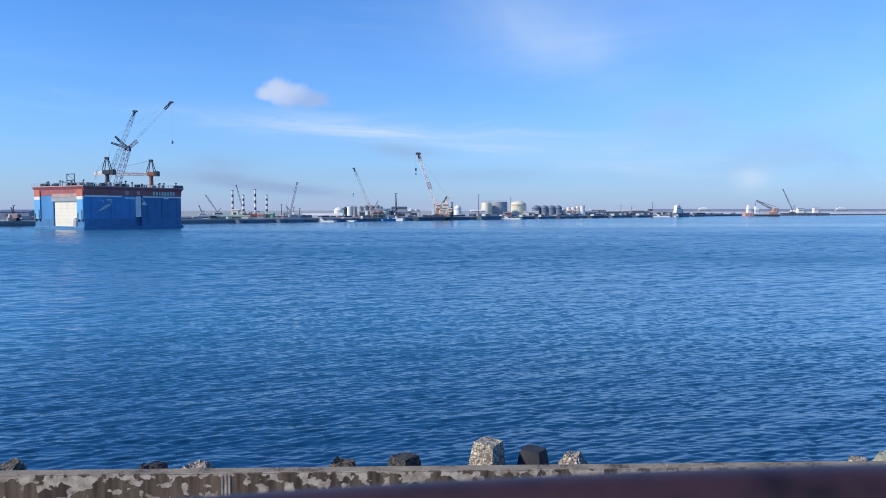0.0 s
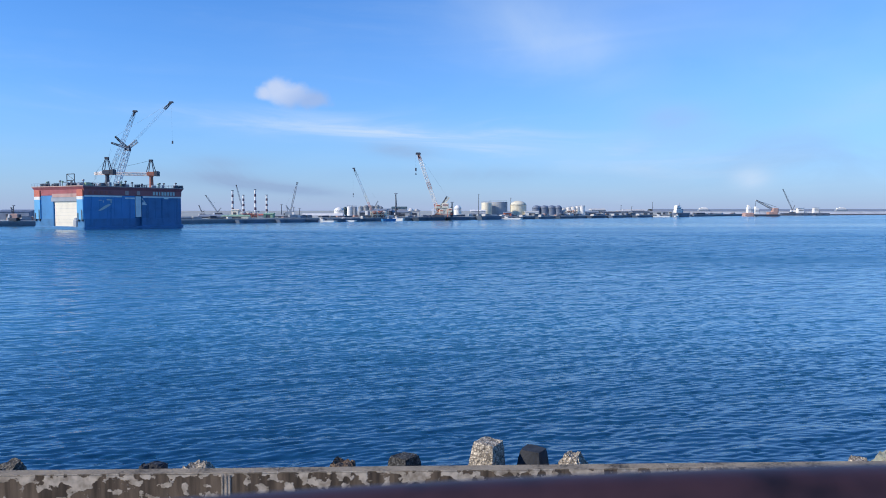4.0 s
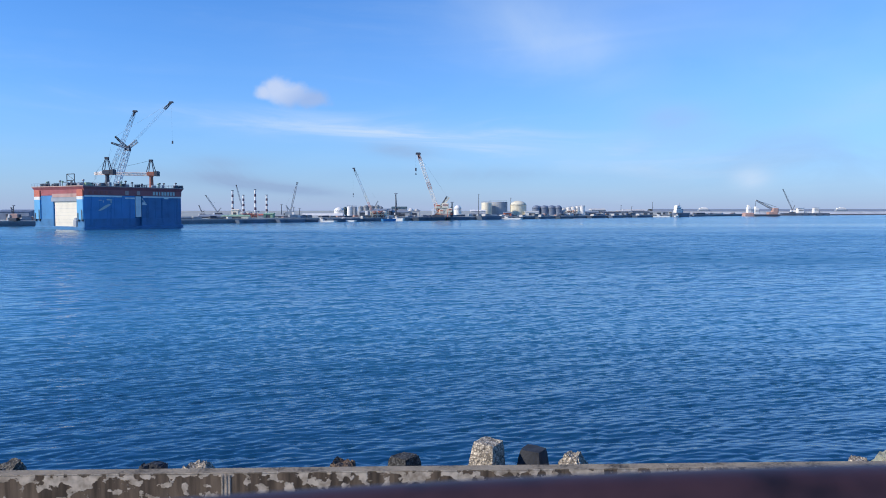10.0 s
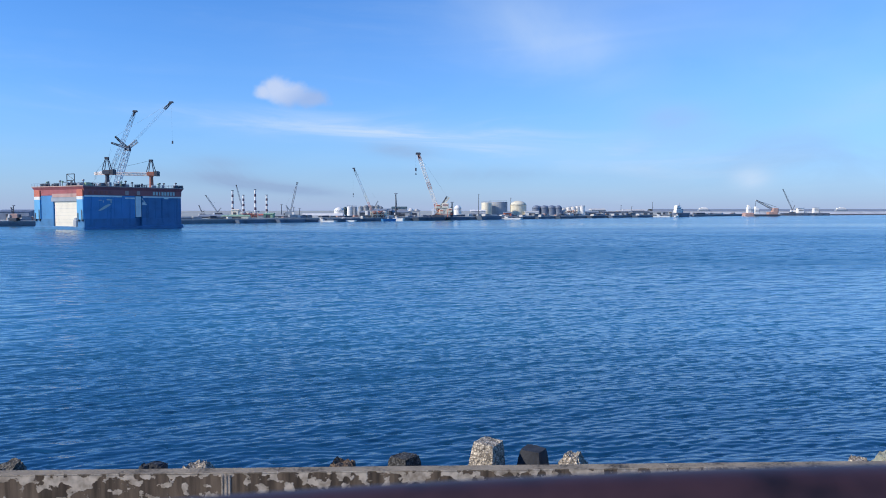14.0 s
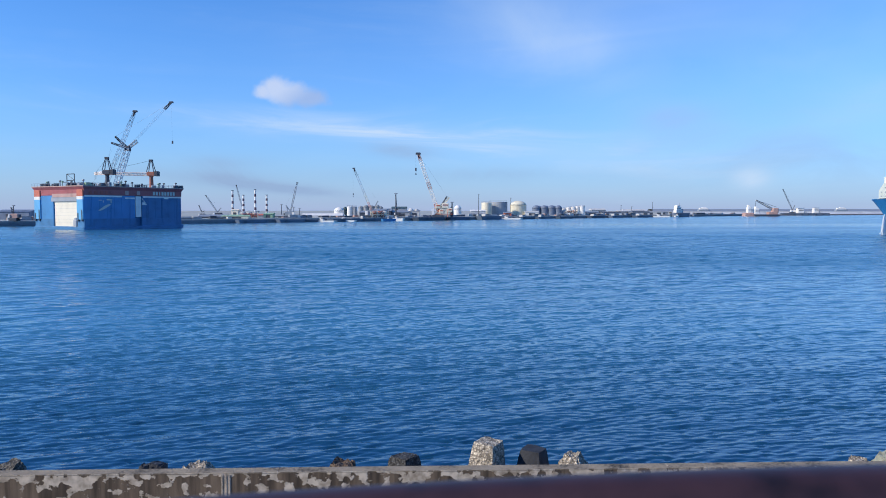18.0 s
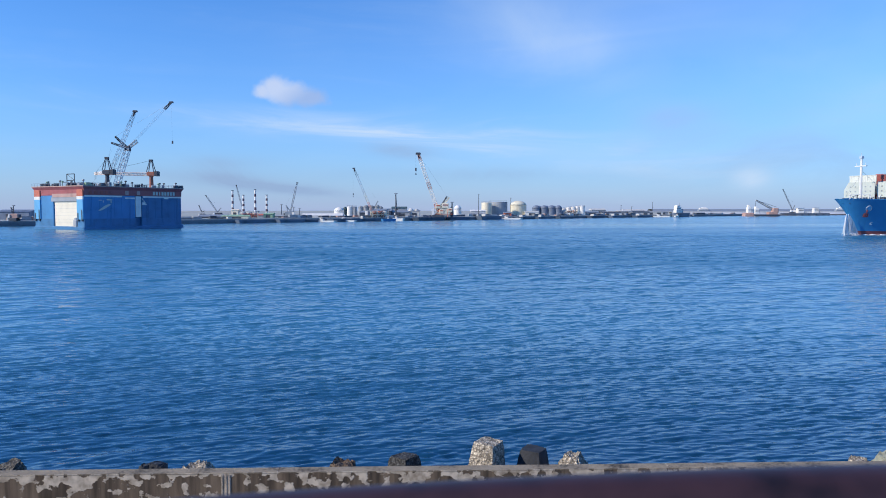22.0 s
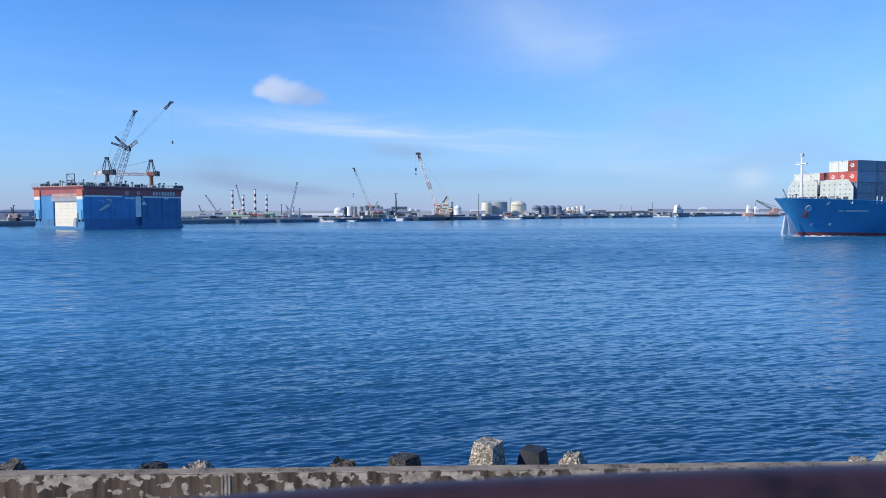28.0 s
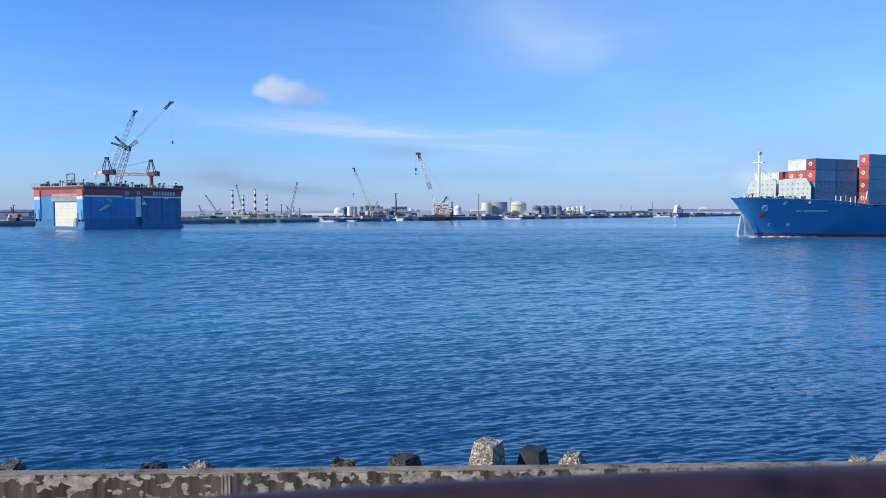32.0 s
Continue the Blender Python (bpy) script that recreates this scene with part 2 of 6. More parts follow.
QUAYWALL = mat("quay_face", (0.19, 0.20, 0.215), 0.9, scale=0.12, vary=0.3, fine_scale=1.5)
ROOF_GREY = mat("roof_grey", (0.32, 0.34, 0.36), 0.7, scale=0.2)
WALL_PALE = mat("pale_cladding", (0.55, 0.55, 0.53), 0.7, scale=0.2, vary=0.1)
TANK_BLUE = mat("blue_grey_tank", (0.16, 0.20, 0.27), 0.6, scale=0.3)
DARK_GREEN = mat("dark_green_paint", (0.06, 0.10, 0.10), 0.6, scale=0.3)
GREEN = mat("pale_green_paint", (0.30, 0.45, 0.30), 0.6, scale=0.3)
FOAM = mat("white_foam", (0.85, 0.88, 0.90), 0.8, scale=1.5, vary=0.1)
RAIL = mat("varnished_rail", (0.038, 0.017, 0.019), 0.45, scale=4, vary=0.5, bump=0.05)


def pebbly_concrete(name, color, crevice_shade):
    """Broken concrete with its stones laid bare: pale lumps, crevice shade painted dark between them."""
    m = mat(name, color, 0.95, vary=0.4, scale=5.0, bump=0.5, fine_scale=40)
    n, l = m.node_tree.nodes, m.node_tree.links
    b = n["Principled BSDF"]
    tc = n.new("ShaderNodeTexCoord")
    vo = n.new("ShaderNodeTexVoronoi")
    vo.inputs["Scale"].default_value = 27
    rp = n.new("ShaderNodeValToRGB")
    rp.color_ramp.elements[0].color, rp.color_ramp.elements[1].color = (1.25, 1.24, 1.20, 1), (crevice_shade, crevice_shade * 0.97, crevice_shade * 0.92, 1)
    rp.color_ramp.elements[0].position, rp.color_ramp.elements[1].position = 0.18, 0.62
    l.new(vo.outputs["Distance"], rp.inputs[0])
    # broken patches: lighter chunks among darker ones
    chunk = n.new("ShaderNodeTexNoise")
    chunk.inputs["Scale"].default_value, chunk.inputs["Detail"].default_value, chunk.inputs["Roughness"].default_value = 13.0, 5, 0.65
    l.new(tc.outputs["Object"], chunk.inputs["Vector"])
    warp = n.new("ShaderNodeMix")
    warp.data_type = "VECTOR"
    warp.inputs["Factor"].default_value = 0.06
    l.new(tc.outputs["Object"], warp.inputs[4])
    l.new(chunk.outputs["Color"], warp.inputs[5])
    l.new(warp.outputs[1], vo.inputs["Vector"])
    tone = n.new("ShaderNodeValToRGB")
    tone.color_ramp.elements[0].color, tone.color_ramp.elements[1].color = (0.42, 0.41, 0.40, 1), (1.35, 1.33, 1.28, 1)
    tone.color_ramp.elements[0].position, tone.color_ramp.elements[1].position = 0.38, 0.60
    l.new(chunk.outputs["Fac"], tone.inputs[0])
    chip = n.new("ShaderNodeMix")
    chip.data_type, chip.blend_type = "RGBA", "MULTIPLY"
    chip.inputs["Factor"].default_value = 0.8
    l.new(b.inputs["Base Color"].links[0].from_socket, chip.inputs["A"])
    l.new(tone.outputs[0], chip.inputs["B"])
    own = chip.outputs["Result"]
    mx = n.new("ShaderNodeMix")
    mx.data_type, mx.blend_type = "RGBA", "MULTIPLY"
    mx.inputs["Factor"].default_value = 1.0
    l.new(own, mx.inputs["A"])
    l.new(rp.outputs[0], mx.inputs["B"])
    l.new(mx.outputs["Result"], b.inputs["Base Color"])
    inv = n.new("ShaderNodeMath")
    inv.operation = "MULTIPLY"
    inv.inputs[1].default_value = -1.0
    l.new(vo.outputs["Distance"], inv.inputs[0])
    bp = n.new("ShaderNodeBump")
    bp.inputs["Distance"].default_value, bp.inputs["Strength"].default_value = 0.02, 0.85
    l.new(inv.outputs[0], bp.inputs["Height"])
    l.new(n["Bump"].outputs[0], bp.inputs["Normal"])
    l.new(bp.outputs[0], b.inputs["Normal"])
    return m


PEBBLY = pebbly_concrete("pebbly_concrete", (0.56, 0.50, 0.42), 0.45)
DARK_PEBBLY = pebbly_concrete("dark_pebbly_concrete", (0.105, 0.105, 0.105), 0.25)
BROWN_PEBBLY = pebbly_concrete("rusty_pebbly_concrete", (0.19, 0.135, 0.095), 0.40)
GREY_PEBBLY = pebbly_concrete("grey_pebbly_concrete", (0.21, 0.195, 0.165), 0.35)
PAVING = mat("promenade_paving", (0.33, 0.31, 0.29), 0.9, scale=1, vary=0.15)

# ---- mesh helpers ----


class Build:
    """Collects simple solids into one mesh."""

    def __init__(self):
        self.v, self.f = [], []

    def solid(self, pts, faces):
        k = len(self.v)
        self.v += [tuple(p) for p in pts]
        self.f += [tuple(i + k for i in f) for f in faces]
        return self

    def box(self, c, s, turn=0.0):
        x, y, z = (a / 2 for a in s)
        ca, sa = math.cos(turn), math.sin(turn)
        pts = [(c[0] + a * x * ca - b * y * sa, c[1] + a * x * sa + b * y * ca, c[2] + d * z)
               for d in (-1, 1) for a, b in ((-1, -1), (1, -1), (1, 1), (-1, 1))]
        return self.solid(pts, [(3, 2, 1, 0), (4, 5, 6, 7), (0, 1, 5, 4), (1, 2, 6, 5), (2, 3, 7, 6), (3, 0, 4, 7)])

    def soft_box(self, c, s, r=0.05, turn=0.0):
        """A box with chamfered upright edges and a chamfered top."""
        x, y, z = (a / 2 for a in s)
        ring = [(-x + r, -y), (x - r, -y), (x, -y + r), (x, y - r), (x - r, y), (-x + r, y), (-x, y - r), (-x, -y + r)]
        ca, sa = math.cos(turn), math.sin(turn)
        pts = []
        for h, k in ((-z, 1.0), (z - r, 1.0), (z, 1 - r / max(x, y, 0.01))):
            pts += [(c[0] + (a * ca - b * sa) * k, c[1] + (a * sa + b * ca) * k, c[2] + h) for a, b in ring]
        faces = [tuple(range(7, -1, -1)), tuple(range(16, 24))]
        for j in (0, 8):
            faces += [(j + i, j + (i + 1) % 8, j + 8 + (i + 1) % 8, j + 8 + i) for i in range(8)]
        return self.solid(pts, faces)

    def rod(self, p, q, r0, r1=None, n=6):
        p, q = Vector(p), Vector(q)
        r1 = r0 if r1 is None else r1
        d = (q - p).normalized()
        a = d.orthogonal().normalized()
        b = d.cross(a)
        pts = []
        for c, r in ((p, r0), (q, r1)):
            pts += [c + (a * math.cos(t) + b * math.sin(t)) * r for t in (2 * math.pi * i / n + math.pi / 4 for i in range(n))]
        faces = [(i, (i + 1) % n, n + (i + 1) % n, n + i) for i in range(n)]
        return self.solid(pts, faces + [tuple(range(n - 1, -1, -1)), tuple(range(n, 2 * n))])

    def bar(self, p, q, r):
        return self.rod(p, q, r, r, 4)

    def lathe(self, c, profile, n=24):
        """A turned form: profile rows of (radius, height) from bottom to top."""
        pts, faces = [], []
        for r, h in profile:
            pts += [(c[0] + r * math.cos(2 * math.pi * i / n), c[1] + r * math.sin(2 * math.pi * i / n), c[2] + h) for i in range(n)]
        for k in range(len(profile) - 1):
            faces += [(k * n + i, k * n + (i + 1) % n, (k + 1) * n + (i + 1) % n, (k + 1) * n + i) for i in range(n)]
        m = (len(profile) - 1) * n
        faces += [tuple(range(n - 1, -1, -1)), tuple(range(m, m + n))]
        return self.solid(pts, faces)

    def lattice(self, p, q, w0, w1, bays, r):
        """A four-chord lattice boom from p to q with zigzag lacing."""
        p, q = Vector(p), Vector(q)
        d = (q - p).normalized()
        a = d.cross(Vector((0, 0, 1)))
        a = a.normalized() if a.length > 0.05 else Vector((1, 0, 0))
        b = d.cross(a)

        def corner(t, k):
            w = (w0 + (w1 - w0) * t) / 2
            sx, sy = ((-1, -1), (1, -1), (1, 1), (-1, 1))[k % 4]
            return p.lerp(q, t) + a * sx * w + b * sy * w
        for k in range(4):
            self.bar(corner(0, k), corner(1, k), r)
        for i in range(bays):
            t0, t1 = i / bays, (i + 1) / bays
            for k in range(4):
                j = k + 1
                self.bar(corner(t0, k if i % 2 else j), corner(t1, j if i % 2 else k), r * 0.7)
                self.bar(corner(t1, k), corner(t1, j), r * 0.7)
        return self

    def mesh(self, name, smooth=False):
        me = bpy.data.meshes.new(name)
        me.from_pydata(self.v, [], self.f)
        if smooth:
            me.polygons.foreach_set("use_smooth", [True] * len(me.polygons))
        me.update()
        return me


def part(name, build, material, parent=None, label="", smooth=False, at=None):
    """Links a Build, bmesh or mesh as one mesh object under its thing."""
    if isinstance(build, Build):
        me = build.mesh(name, smooth)
    elif isinstance(build, bmesh.types.BMesh):
        me = bpy.data.meshes.new(name)
        build.to_mesh(me)
        build.free()
        if smooth:
            me.polygons.foreach_set("use_smooth", [True] * len(me.polygons))
    else:
        me = build
    if not me.materials:
        me.materials.append(material)
    ob = new(name, me)
    if parent is not None:
        ob.parent = parent
    if at is not None:
        ob.matrix_basis = at
    if label:
        tagged(ob, label)
    return ob


def thing(name, m, label, category, group=""):
    """An empty at a thing's base that carries its parts."""
    ob = new(name)
    ob.empty_display_size = 0.5
    ob.matrix_basis = m
    return tagged(ob, label, category, group)


def single(name, build, material, label, category, group="", kind="", smooth=False, at=None):
    return tagged(part(name, build, material, None, "", smooth, at), label, category, group, kind)


# ---- water ----


def spread(fine_lo, fine_hi, step, near, far_lo, far_hi, grow):
    """Grid lines: even inside the fine stretch, widening slowly over the next reach, then fast."""
    inner = list(np.arange(fine_lo, fine_hi + step / 2, step))
    up, s = [inner[-1]], step
    while up[-1] < far_hi:
        s *= grow if up[-1] < fine_hi + near else 1.06
        up.append(min(far_hi, up[-1] + s))
    down, s = [inner[0]], step
    while down[-1] > far_lo:
        s *= 1.2 if far_lo > -400 else (grow if down[-1] > fine_lo - near else 1.06)
        down.append(max(far_lo, down[-1] - s))
    return np.array(down[:0:-1] + inner + up[1:])


def sea_sheet():
    xs = spread(-14, 15, 0.085, 90, -4800, 4800, 1.012)
    ys = spread(12.5, 23.5, 0.034, 170, -300, 4850, 1.0032)
    gx, gy = np.meshgrid(xs, ys)
    rng = np.random.default_rng(4)
    z, sx, sy = np.zeros_like(gx), np.zeros_like(gx), np.zeros_like(gx)
    dxs, dys = np.gradient(xs)[None, :], np.gradient(ys)[:, None]
    for length, slope, count in ((6.0, 0.010, 8), (2.6, 0.022, 14), (1.3, 0.032, 30), (0.80, 0.038, 40), (0.48, 0.060, 60), (0.32, 0.107, 90), (0.23, 0.127, 100), (0.165, 0.070, 60)):
        for _ in range(count):
            lam = length * rng.uniform(0.68, 1.42)
            turn = math.radians(rng.normal(113, 22))
            kx, ky = math.cos(turn) * 2 * math.pi / lam, math.sin(turn) * 2 * math.pi / lam
            ph = kx * gx + ky * gy + rng.uniform(0, 6.28)
            # leave out what the grid is too wide to carry
            keep = np.clip(2.2 / (abs(ky) * dys) - 0.8, 0, 1) * np.clip(2.2 / (abs(kx) * dxs + 1e-6) - 0.8, 0, 1)
            amp = slope * lam / (2 * math.pi) * math.sqrt(2 / count)
            # longer waves stand higher out in the open
            high = keep * amp * (1 + (1.5 if length > 1 else 0.7) * np.clip((gy - 30) / 60, 0, 1))
            z += high * np.sin(ph)
            # rounded crests and narrow troughs
            sx += high * np.cos(ph) * math.cos(turn)
            sy += high * np.cos(ph) * math.sin(turn)
    z *= np.clip((gy - 4) / 4, 0, 1)
    # crests lean forward: steep short fronts, long easy backs
    gx, gy = gx - 0.4 * sx, gy - 0.4 * sy - 1.65 * z
    nx, ny = len(xs), len(ys)
    me = bpy.data.meshes.new("water")
    me.vertices.add(nx * ny)
    me.vertices.foreach_set("co", np.stack([gx, gy, z], -1).ravel())
    i = np.arange(nx * ny).reshape(ny, nx)
    quads = np.stack([i[:-1, :-1], i[:-1, 1:], i[1:, 1:], i[1:, :-1]], -1).reshape(-1, 4)
    me.loops.add(quads.size)
    me.loops.foreach_set("vertex_index", quads.ravel())
    me.polygons.add(len(quads))
    me.polygons.foreach_set("loop_start", np.arange(0, quads.size, 4))
    me.polygons.foreach_set("loop_total", np.full(len(quads), 4))
    me.polygons.foreach_set("use_smooth", np.ones(len(quads), bool))
    me.update()
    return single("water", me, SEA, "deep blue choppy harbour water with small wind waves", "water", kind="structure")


water = sea_sheet()

# ---- shore behind and under the camera ----


def sea_wall_material():
    """Grey concrete with flaking pale render over dark, stained patches."""
    m = mat("flaking_sea_wall", (0.33, 0.29, 0.22), 0.92, vary=0.2, scale=2.0, bump=0.2, fine_scale=60)
    n, l = m.node_tree.nodes, m.node_tree.links
    b = n["Principled BSDF"]
    tc = n.new("ShaderNodeTexCoord")
    mp = n.new("ShaderNodeMapping")
    mp.inputs["Scale"].default_value = (0.85, 0.85, 0.95)
    l.new(tc.outputs["Object"], mp.inputs[0])
    nz = n.new("ShaderNodeTexNoise")
    nz.inputs["Scale"].default_value, nz.inputs["Detail"].default_value, nz.inputs["Roughness"].default_value = 5.2, 6, 0.55
    l.new(mp.outputs[0], nz.inputs["Vector"])
    rg = n.new("ShaderNodeMapRange")
    rg.inputs["From Min"].default_value, rg.inputs["From Max"].default_value = 0.534, 0.546
    # the plaster survives best just under the coping
    up = n.new("ShaderNodeSeparateXYZ")
    l.new(tc.outputs["Object"], up.inputs[0])
    hold = n.new("ShaderNodeMapRange")
    hold.inputs["From Min"].default_value, hold.inputs["From Max"].default_value = 2.20, 2.41
    hold.inputs["To Min"].default_value, hold.inputs["To Max"].default_value = -0.03, 0.06
    l.new(up.outputs[2], hold.inputs["Value"])
    sure = n.new("ShaderNodeMath")
    sure.operation = "ADD"
    l.new(nz.outputs["Fac"], sure.inputs[0])
    l.new(hold.outputs[0], sure.inputs[1])
    l.new(sure.outputs[0], rg.inputs["Value"])
    streaks = n.new("ShaderNodeTexNoise")
    mp2 = n.new("ShaderNodeMapping")
    mp2.inputs["Scale"].default_value = (9, 9, 0.8)
    l.new(tc.outputs["Object"], mp2.inputs[0])
    l.new(mp2.outputs[0], streaks.inputs["Vector"])
    streaks.inputs["Scale"].default_value, streaks.inputs["Detail"].default_value = 1.0, 5
    bare = n.new("ShaderNodeValToRGB")
    bare.color_ramp.elements[0].color, bare.color_ramp.elements[1].color = (0.055, 0.040, 0.028, 1), (0.21, 0.155, 0.105, 1)
    bare.color_ramp.elements[0].position, bare.color_ramp.elements[1].position = 0.35, 0.68
    l.new(streaks.outputs["Fac"], bare.inputs[0])
    mix = n.new("ShaderNodeMix")
    mix.data_type = "RGBA"
    l.new(rg.outputs[0], mix.inputs["Factor"])
    l.new(bare.outputs[0], mix.inputs["A"])
    # the plaster itself: chalky, smudged with grime
    chalk = n.new("ShaderNodeTexNoise")
    chalk.inputs["Scale"].default_value, chalk.inputs["Detail"].default_value = 9.0, 6
    l.new(tc.outputs["Object"], chalk.inputs["Vector"])
    tone = n.new("ShaderNodeValToRGB")
    tone.color_ramp.elements[0].color, tone.color_ramp.elements[1].color = (0.30, 0.245, 0.18, 1), (0.66, 0.57, 0.45, 1)
    tone.color_ramp.elements[0].position, tone.color_ramp.elements[1].position = 0.32, 0.62
    l.new(chalk.outputs["Fac"], tone.inputs[0])
    l.new(tone.outputs[0], mix.inputs["B"])
    l.new(mix.outputs["Result"], b.inputs["Base Color"])
    bp = n["Bump"]
    bp2 = n.new("ShaderNodeBump")
    bp2.inputs["Distance"].default_value, bp2.inputs["Strength"].default_value = 0.02, 0.8
    l.new(rg.outputs[0], bp2.inputs["Height"])
    l.new(bp.outputs[0], bp2.inputs["Normal"])
    l.new(bp2.outputs[0], b.inputs["Normal"])
    return m


def sea_wall():
    wall = thing("wall_sea", Matrix.Translation((0, 9.97, 0)) @ pose(0, 0, 0, 0, 0, 1.7), "low concrete sea wall with flaking pale render", "wall")
    wall["kind"] = "structure"
    body = Build()
    body.box((0, -0.10, 1.43), (60, 0.19, 2.03))
    part("wall_body", body, sea_wall_material(), wall)
    # a pale mortared joint between two castings
    b = Build()
    b.soft_box((-3.03, -0.195, 1.43), (0.14, 0.012, 1.98), 0.003)
    for k, w in ((-0.048, 0.020), (0.004, 0.026), (0.05, 0.018)):
        b.soft_box((-3.03 + k, -0.20, 1.43), (w, 0.014, 1.98), 0.004)
    part("joint", b, mat("pale_mortar", (0.42, 0.36, 0.285), 0.95, vary=0.35, scale=6, bump=0.4, fine_scale=50), wall, "pale vertical mortar joint")
    # worn coping in cast lengths, each a little out of line
    rng = random.Random(3)
    x = -15.0
    while x < 15:
        length = rng.uniform(5.5, 7.5)
        bm = bmesh.new()
        bmesh.ops.create_cube(bm, size=1, matrix=Matrix.LocRotScale((x + length / 2, -0.10 + rng.uniform(-0.003, 0.003), 2.438 + rng.uniform(-0.003, 0.003)), None, (length - 0.004, 0.20, 0.02)))
        bmesh.ops.bevel(bm, geom=bm.edges[:], offset=0.008, segments=2, affect="EDGES")
        part("coping", bm, COPING, wall)
        x += length
    return wall


sea_wall()


def armour_block(name, top, width, height, lean, turn, seed, label, flat=0.8, rubble=0.0, material=None, square=0.55):
    """A four-legged concrete armour unit, one blunt leg upright."""
    rng = random.Random(seed)
    bm = bmesh.new()
    r0, r1 = width * 0.66, width * 0.5 * flat

    def leg(way, length, ra, rb, sides=8):
        way = Vector(way).normalized()
        a = way.orthogonal().normalized()
        b = way.cross(a)
        rings = []
        for i in range(7):
            t = i / 6
            r = ra + (rb - ra) * t
            r *= 0.93 if i == 6 else 1
            ring = []
            for k in range(sides * 2):
                g = 2 * math.pi * k / (sides * 2)
                # rounded square section
                e = 1 / max(abs(math.cos(g)), abs(math.sin(g))) ** square
                ring.append(bm.verts.new(way * (t * length) + (a * math.cos(g) + b * math.sin(g)) * r * e * 0.86))
            rings.append(ring)
        for i in range(6):
            for k in range(sides * 2):
                bm.faces.new((rings[i][k], rings[i][(k + 1) % (sides * 2)], rings[i + 1][(k + 1) % (sides * 2)], rings[i + 1][k]))
        bm.faces.new(rings[6])
        bm.faces.new(rings[0][::-1])
    leg((0, 0, 1), height, r0, r1)
    for k in range(3):
        g = 2 * math.pi * k / 3
        leg((math.cos(g) * 0.94, math.sin(g) * 0.94, -0.34), height * 0.95, r0, r1)
    bmesh.ops.triangulate(bm, faces=[f for f in bm.faces if len(f.verts) > 4])
    bmesh.ops.subdivide_edges(bm, edges=bm.edges[:], cuts=2, use_grid_fill=True)
    off = Vector((rng.uniform(-9, 9), rng.uniform(-9, 9), rng.uniform(-9, 9)))
    for v in bm.verts:
        p = v.co * 2.2 / width + off
        push = noise.fractal(p, 0.9, 2.1, 3) * (0.02 + 0.05 * rubble)
        crumbs = noise.cell(v.co * 11 + off) * 0.06 * rubble + noise.noise(v.co * 18 + off) * (0.008 + 0.05 * rubble)
        way = v.co.normalized() if v.co.length > 1e-4 else Vector((0, 0, 1))
        v.co += way * (push * width - abs(crumbs) - 0.02 * rubble)
    high = max(v.co.z for v in bm.verts)
    for v in bm.verts:
        v.co.z += height - high
    m = Matrix.Translation(top) @ pose(0, 0, 0, lean[0], lean[1], turn) @ Matrix.Translation((0, 0, -height))
    return single(name, bm, material or ARMOUR, label, "armour block", "armour blocks along the sea wall", at=m)


for top, width, lean, turn, seed, label, flat, rubble, stone, square in (
        ((0.86, 13.2, 1.74), 0.57, (3, -3), 102, 1, "pale rough concrete armour block with one blunt leg upright", 0.92, 0.22, PEBBLY, 0.85),
        ((1.74, 13.4, 1.53), 0.6, (0, 2), 15, 2, "dark smooth concrete armour block leg", 0.84, 0.05, DARK_BLOCK, 0.72),
        ((2.45, 13.2, 1.52), 1.12, (4, -4), 10, 3, "crumbling pale concrete armour block stump", 0.30, 1.0, PEBBLY, 0.55),
        ((-0.74, 13.3, 1.43), 0.53, (-3, 1), 8, 4, "dark flat-topped concrete armour block", 0.96, 0.25, DARK_PEBBLY, 0.95),
        ((-1.90, 13.2, 1.35), 0.70, (5, 4), 30, 5, "low weathered brownish armour block", 0.75, 1.0, BROWN_PEBBLY, 0.6),
        ((-4.60, 13, 1.40), 0.95, (3, -5), 14, 6, "crumbling pale concrete armour block stump", 0.55, 1.0, PEBBLY, 0.6),
        ((-5.4, 13.2, 1.33), 0.48, (-4, 10), 40, 7, "dark worn armour block leg", 0.8, 0.4, DARK_BLOCK, 0.6),
        ((-5.54, 12.9, 1.4), 0.31, (3, 4), 20, 11, "small dark rubble stone", 0.6, 0.9, DARK_BLOCK, 0.6),
        ((-8.16, 13, 1.39), 0.95, (2, 4), 12, 8, "crumbling grey concrete armour block stump", 0.65, 1.0, GREY_PEBBLY, 0.6),
        ((8.72, 13.6, 1.36), 1.15, (2, -12), 25, 9, "low weathered armour block with an olive film of algae", 0.42, 0.55, ALGAE_BLOCK, 0.6),
        ((7.92, 13.3, 1.375), 0.46, (2, -3), 5, 10, "small pale weathered armour block", 0.8, 0.7, PEBBLY, 0.6)):
    armour_block("armour_block", top, width, 0.85, lean, turn, seed, label, flat, rubble, stone, square)


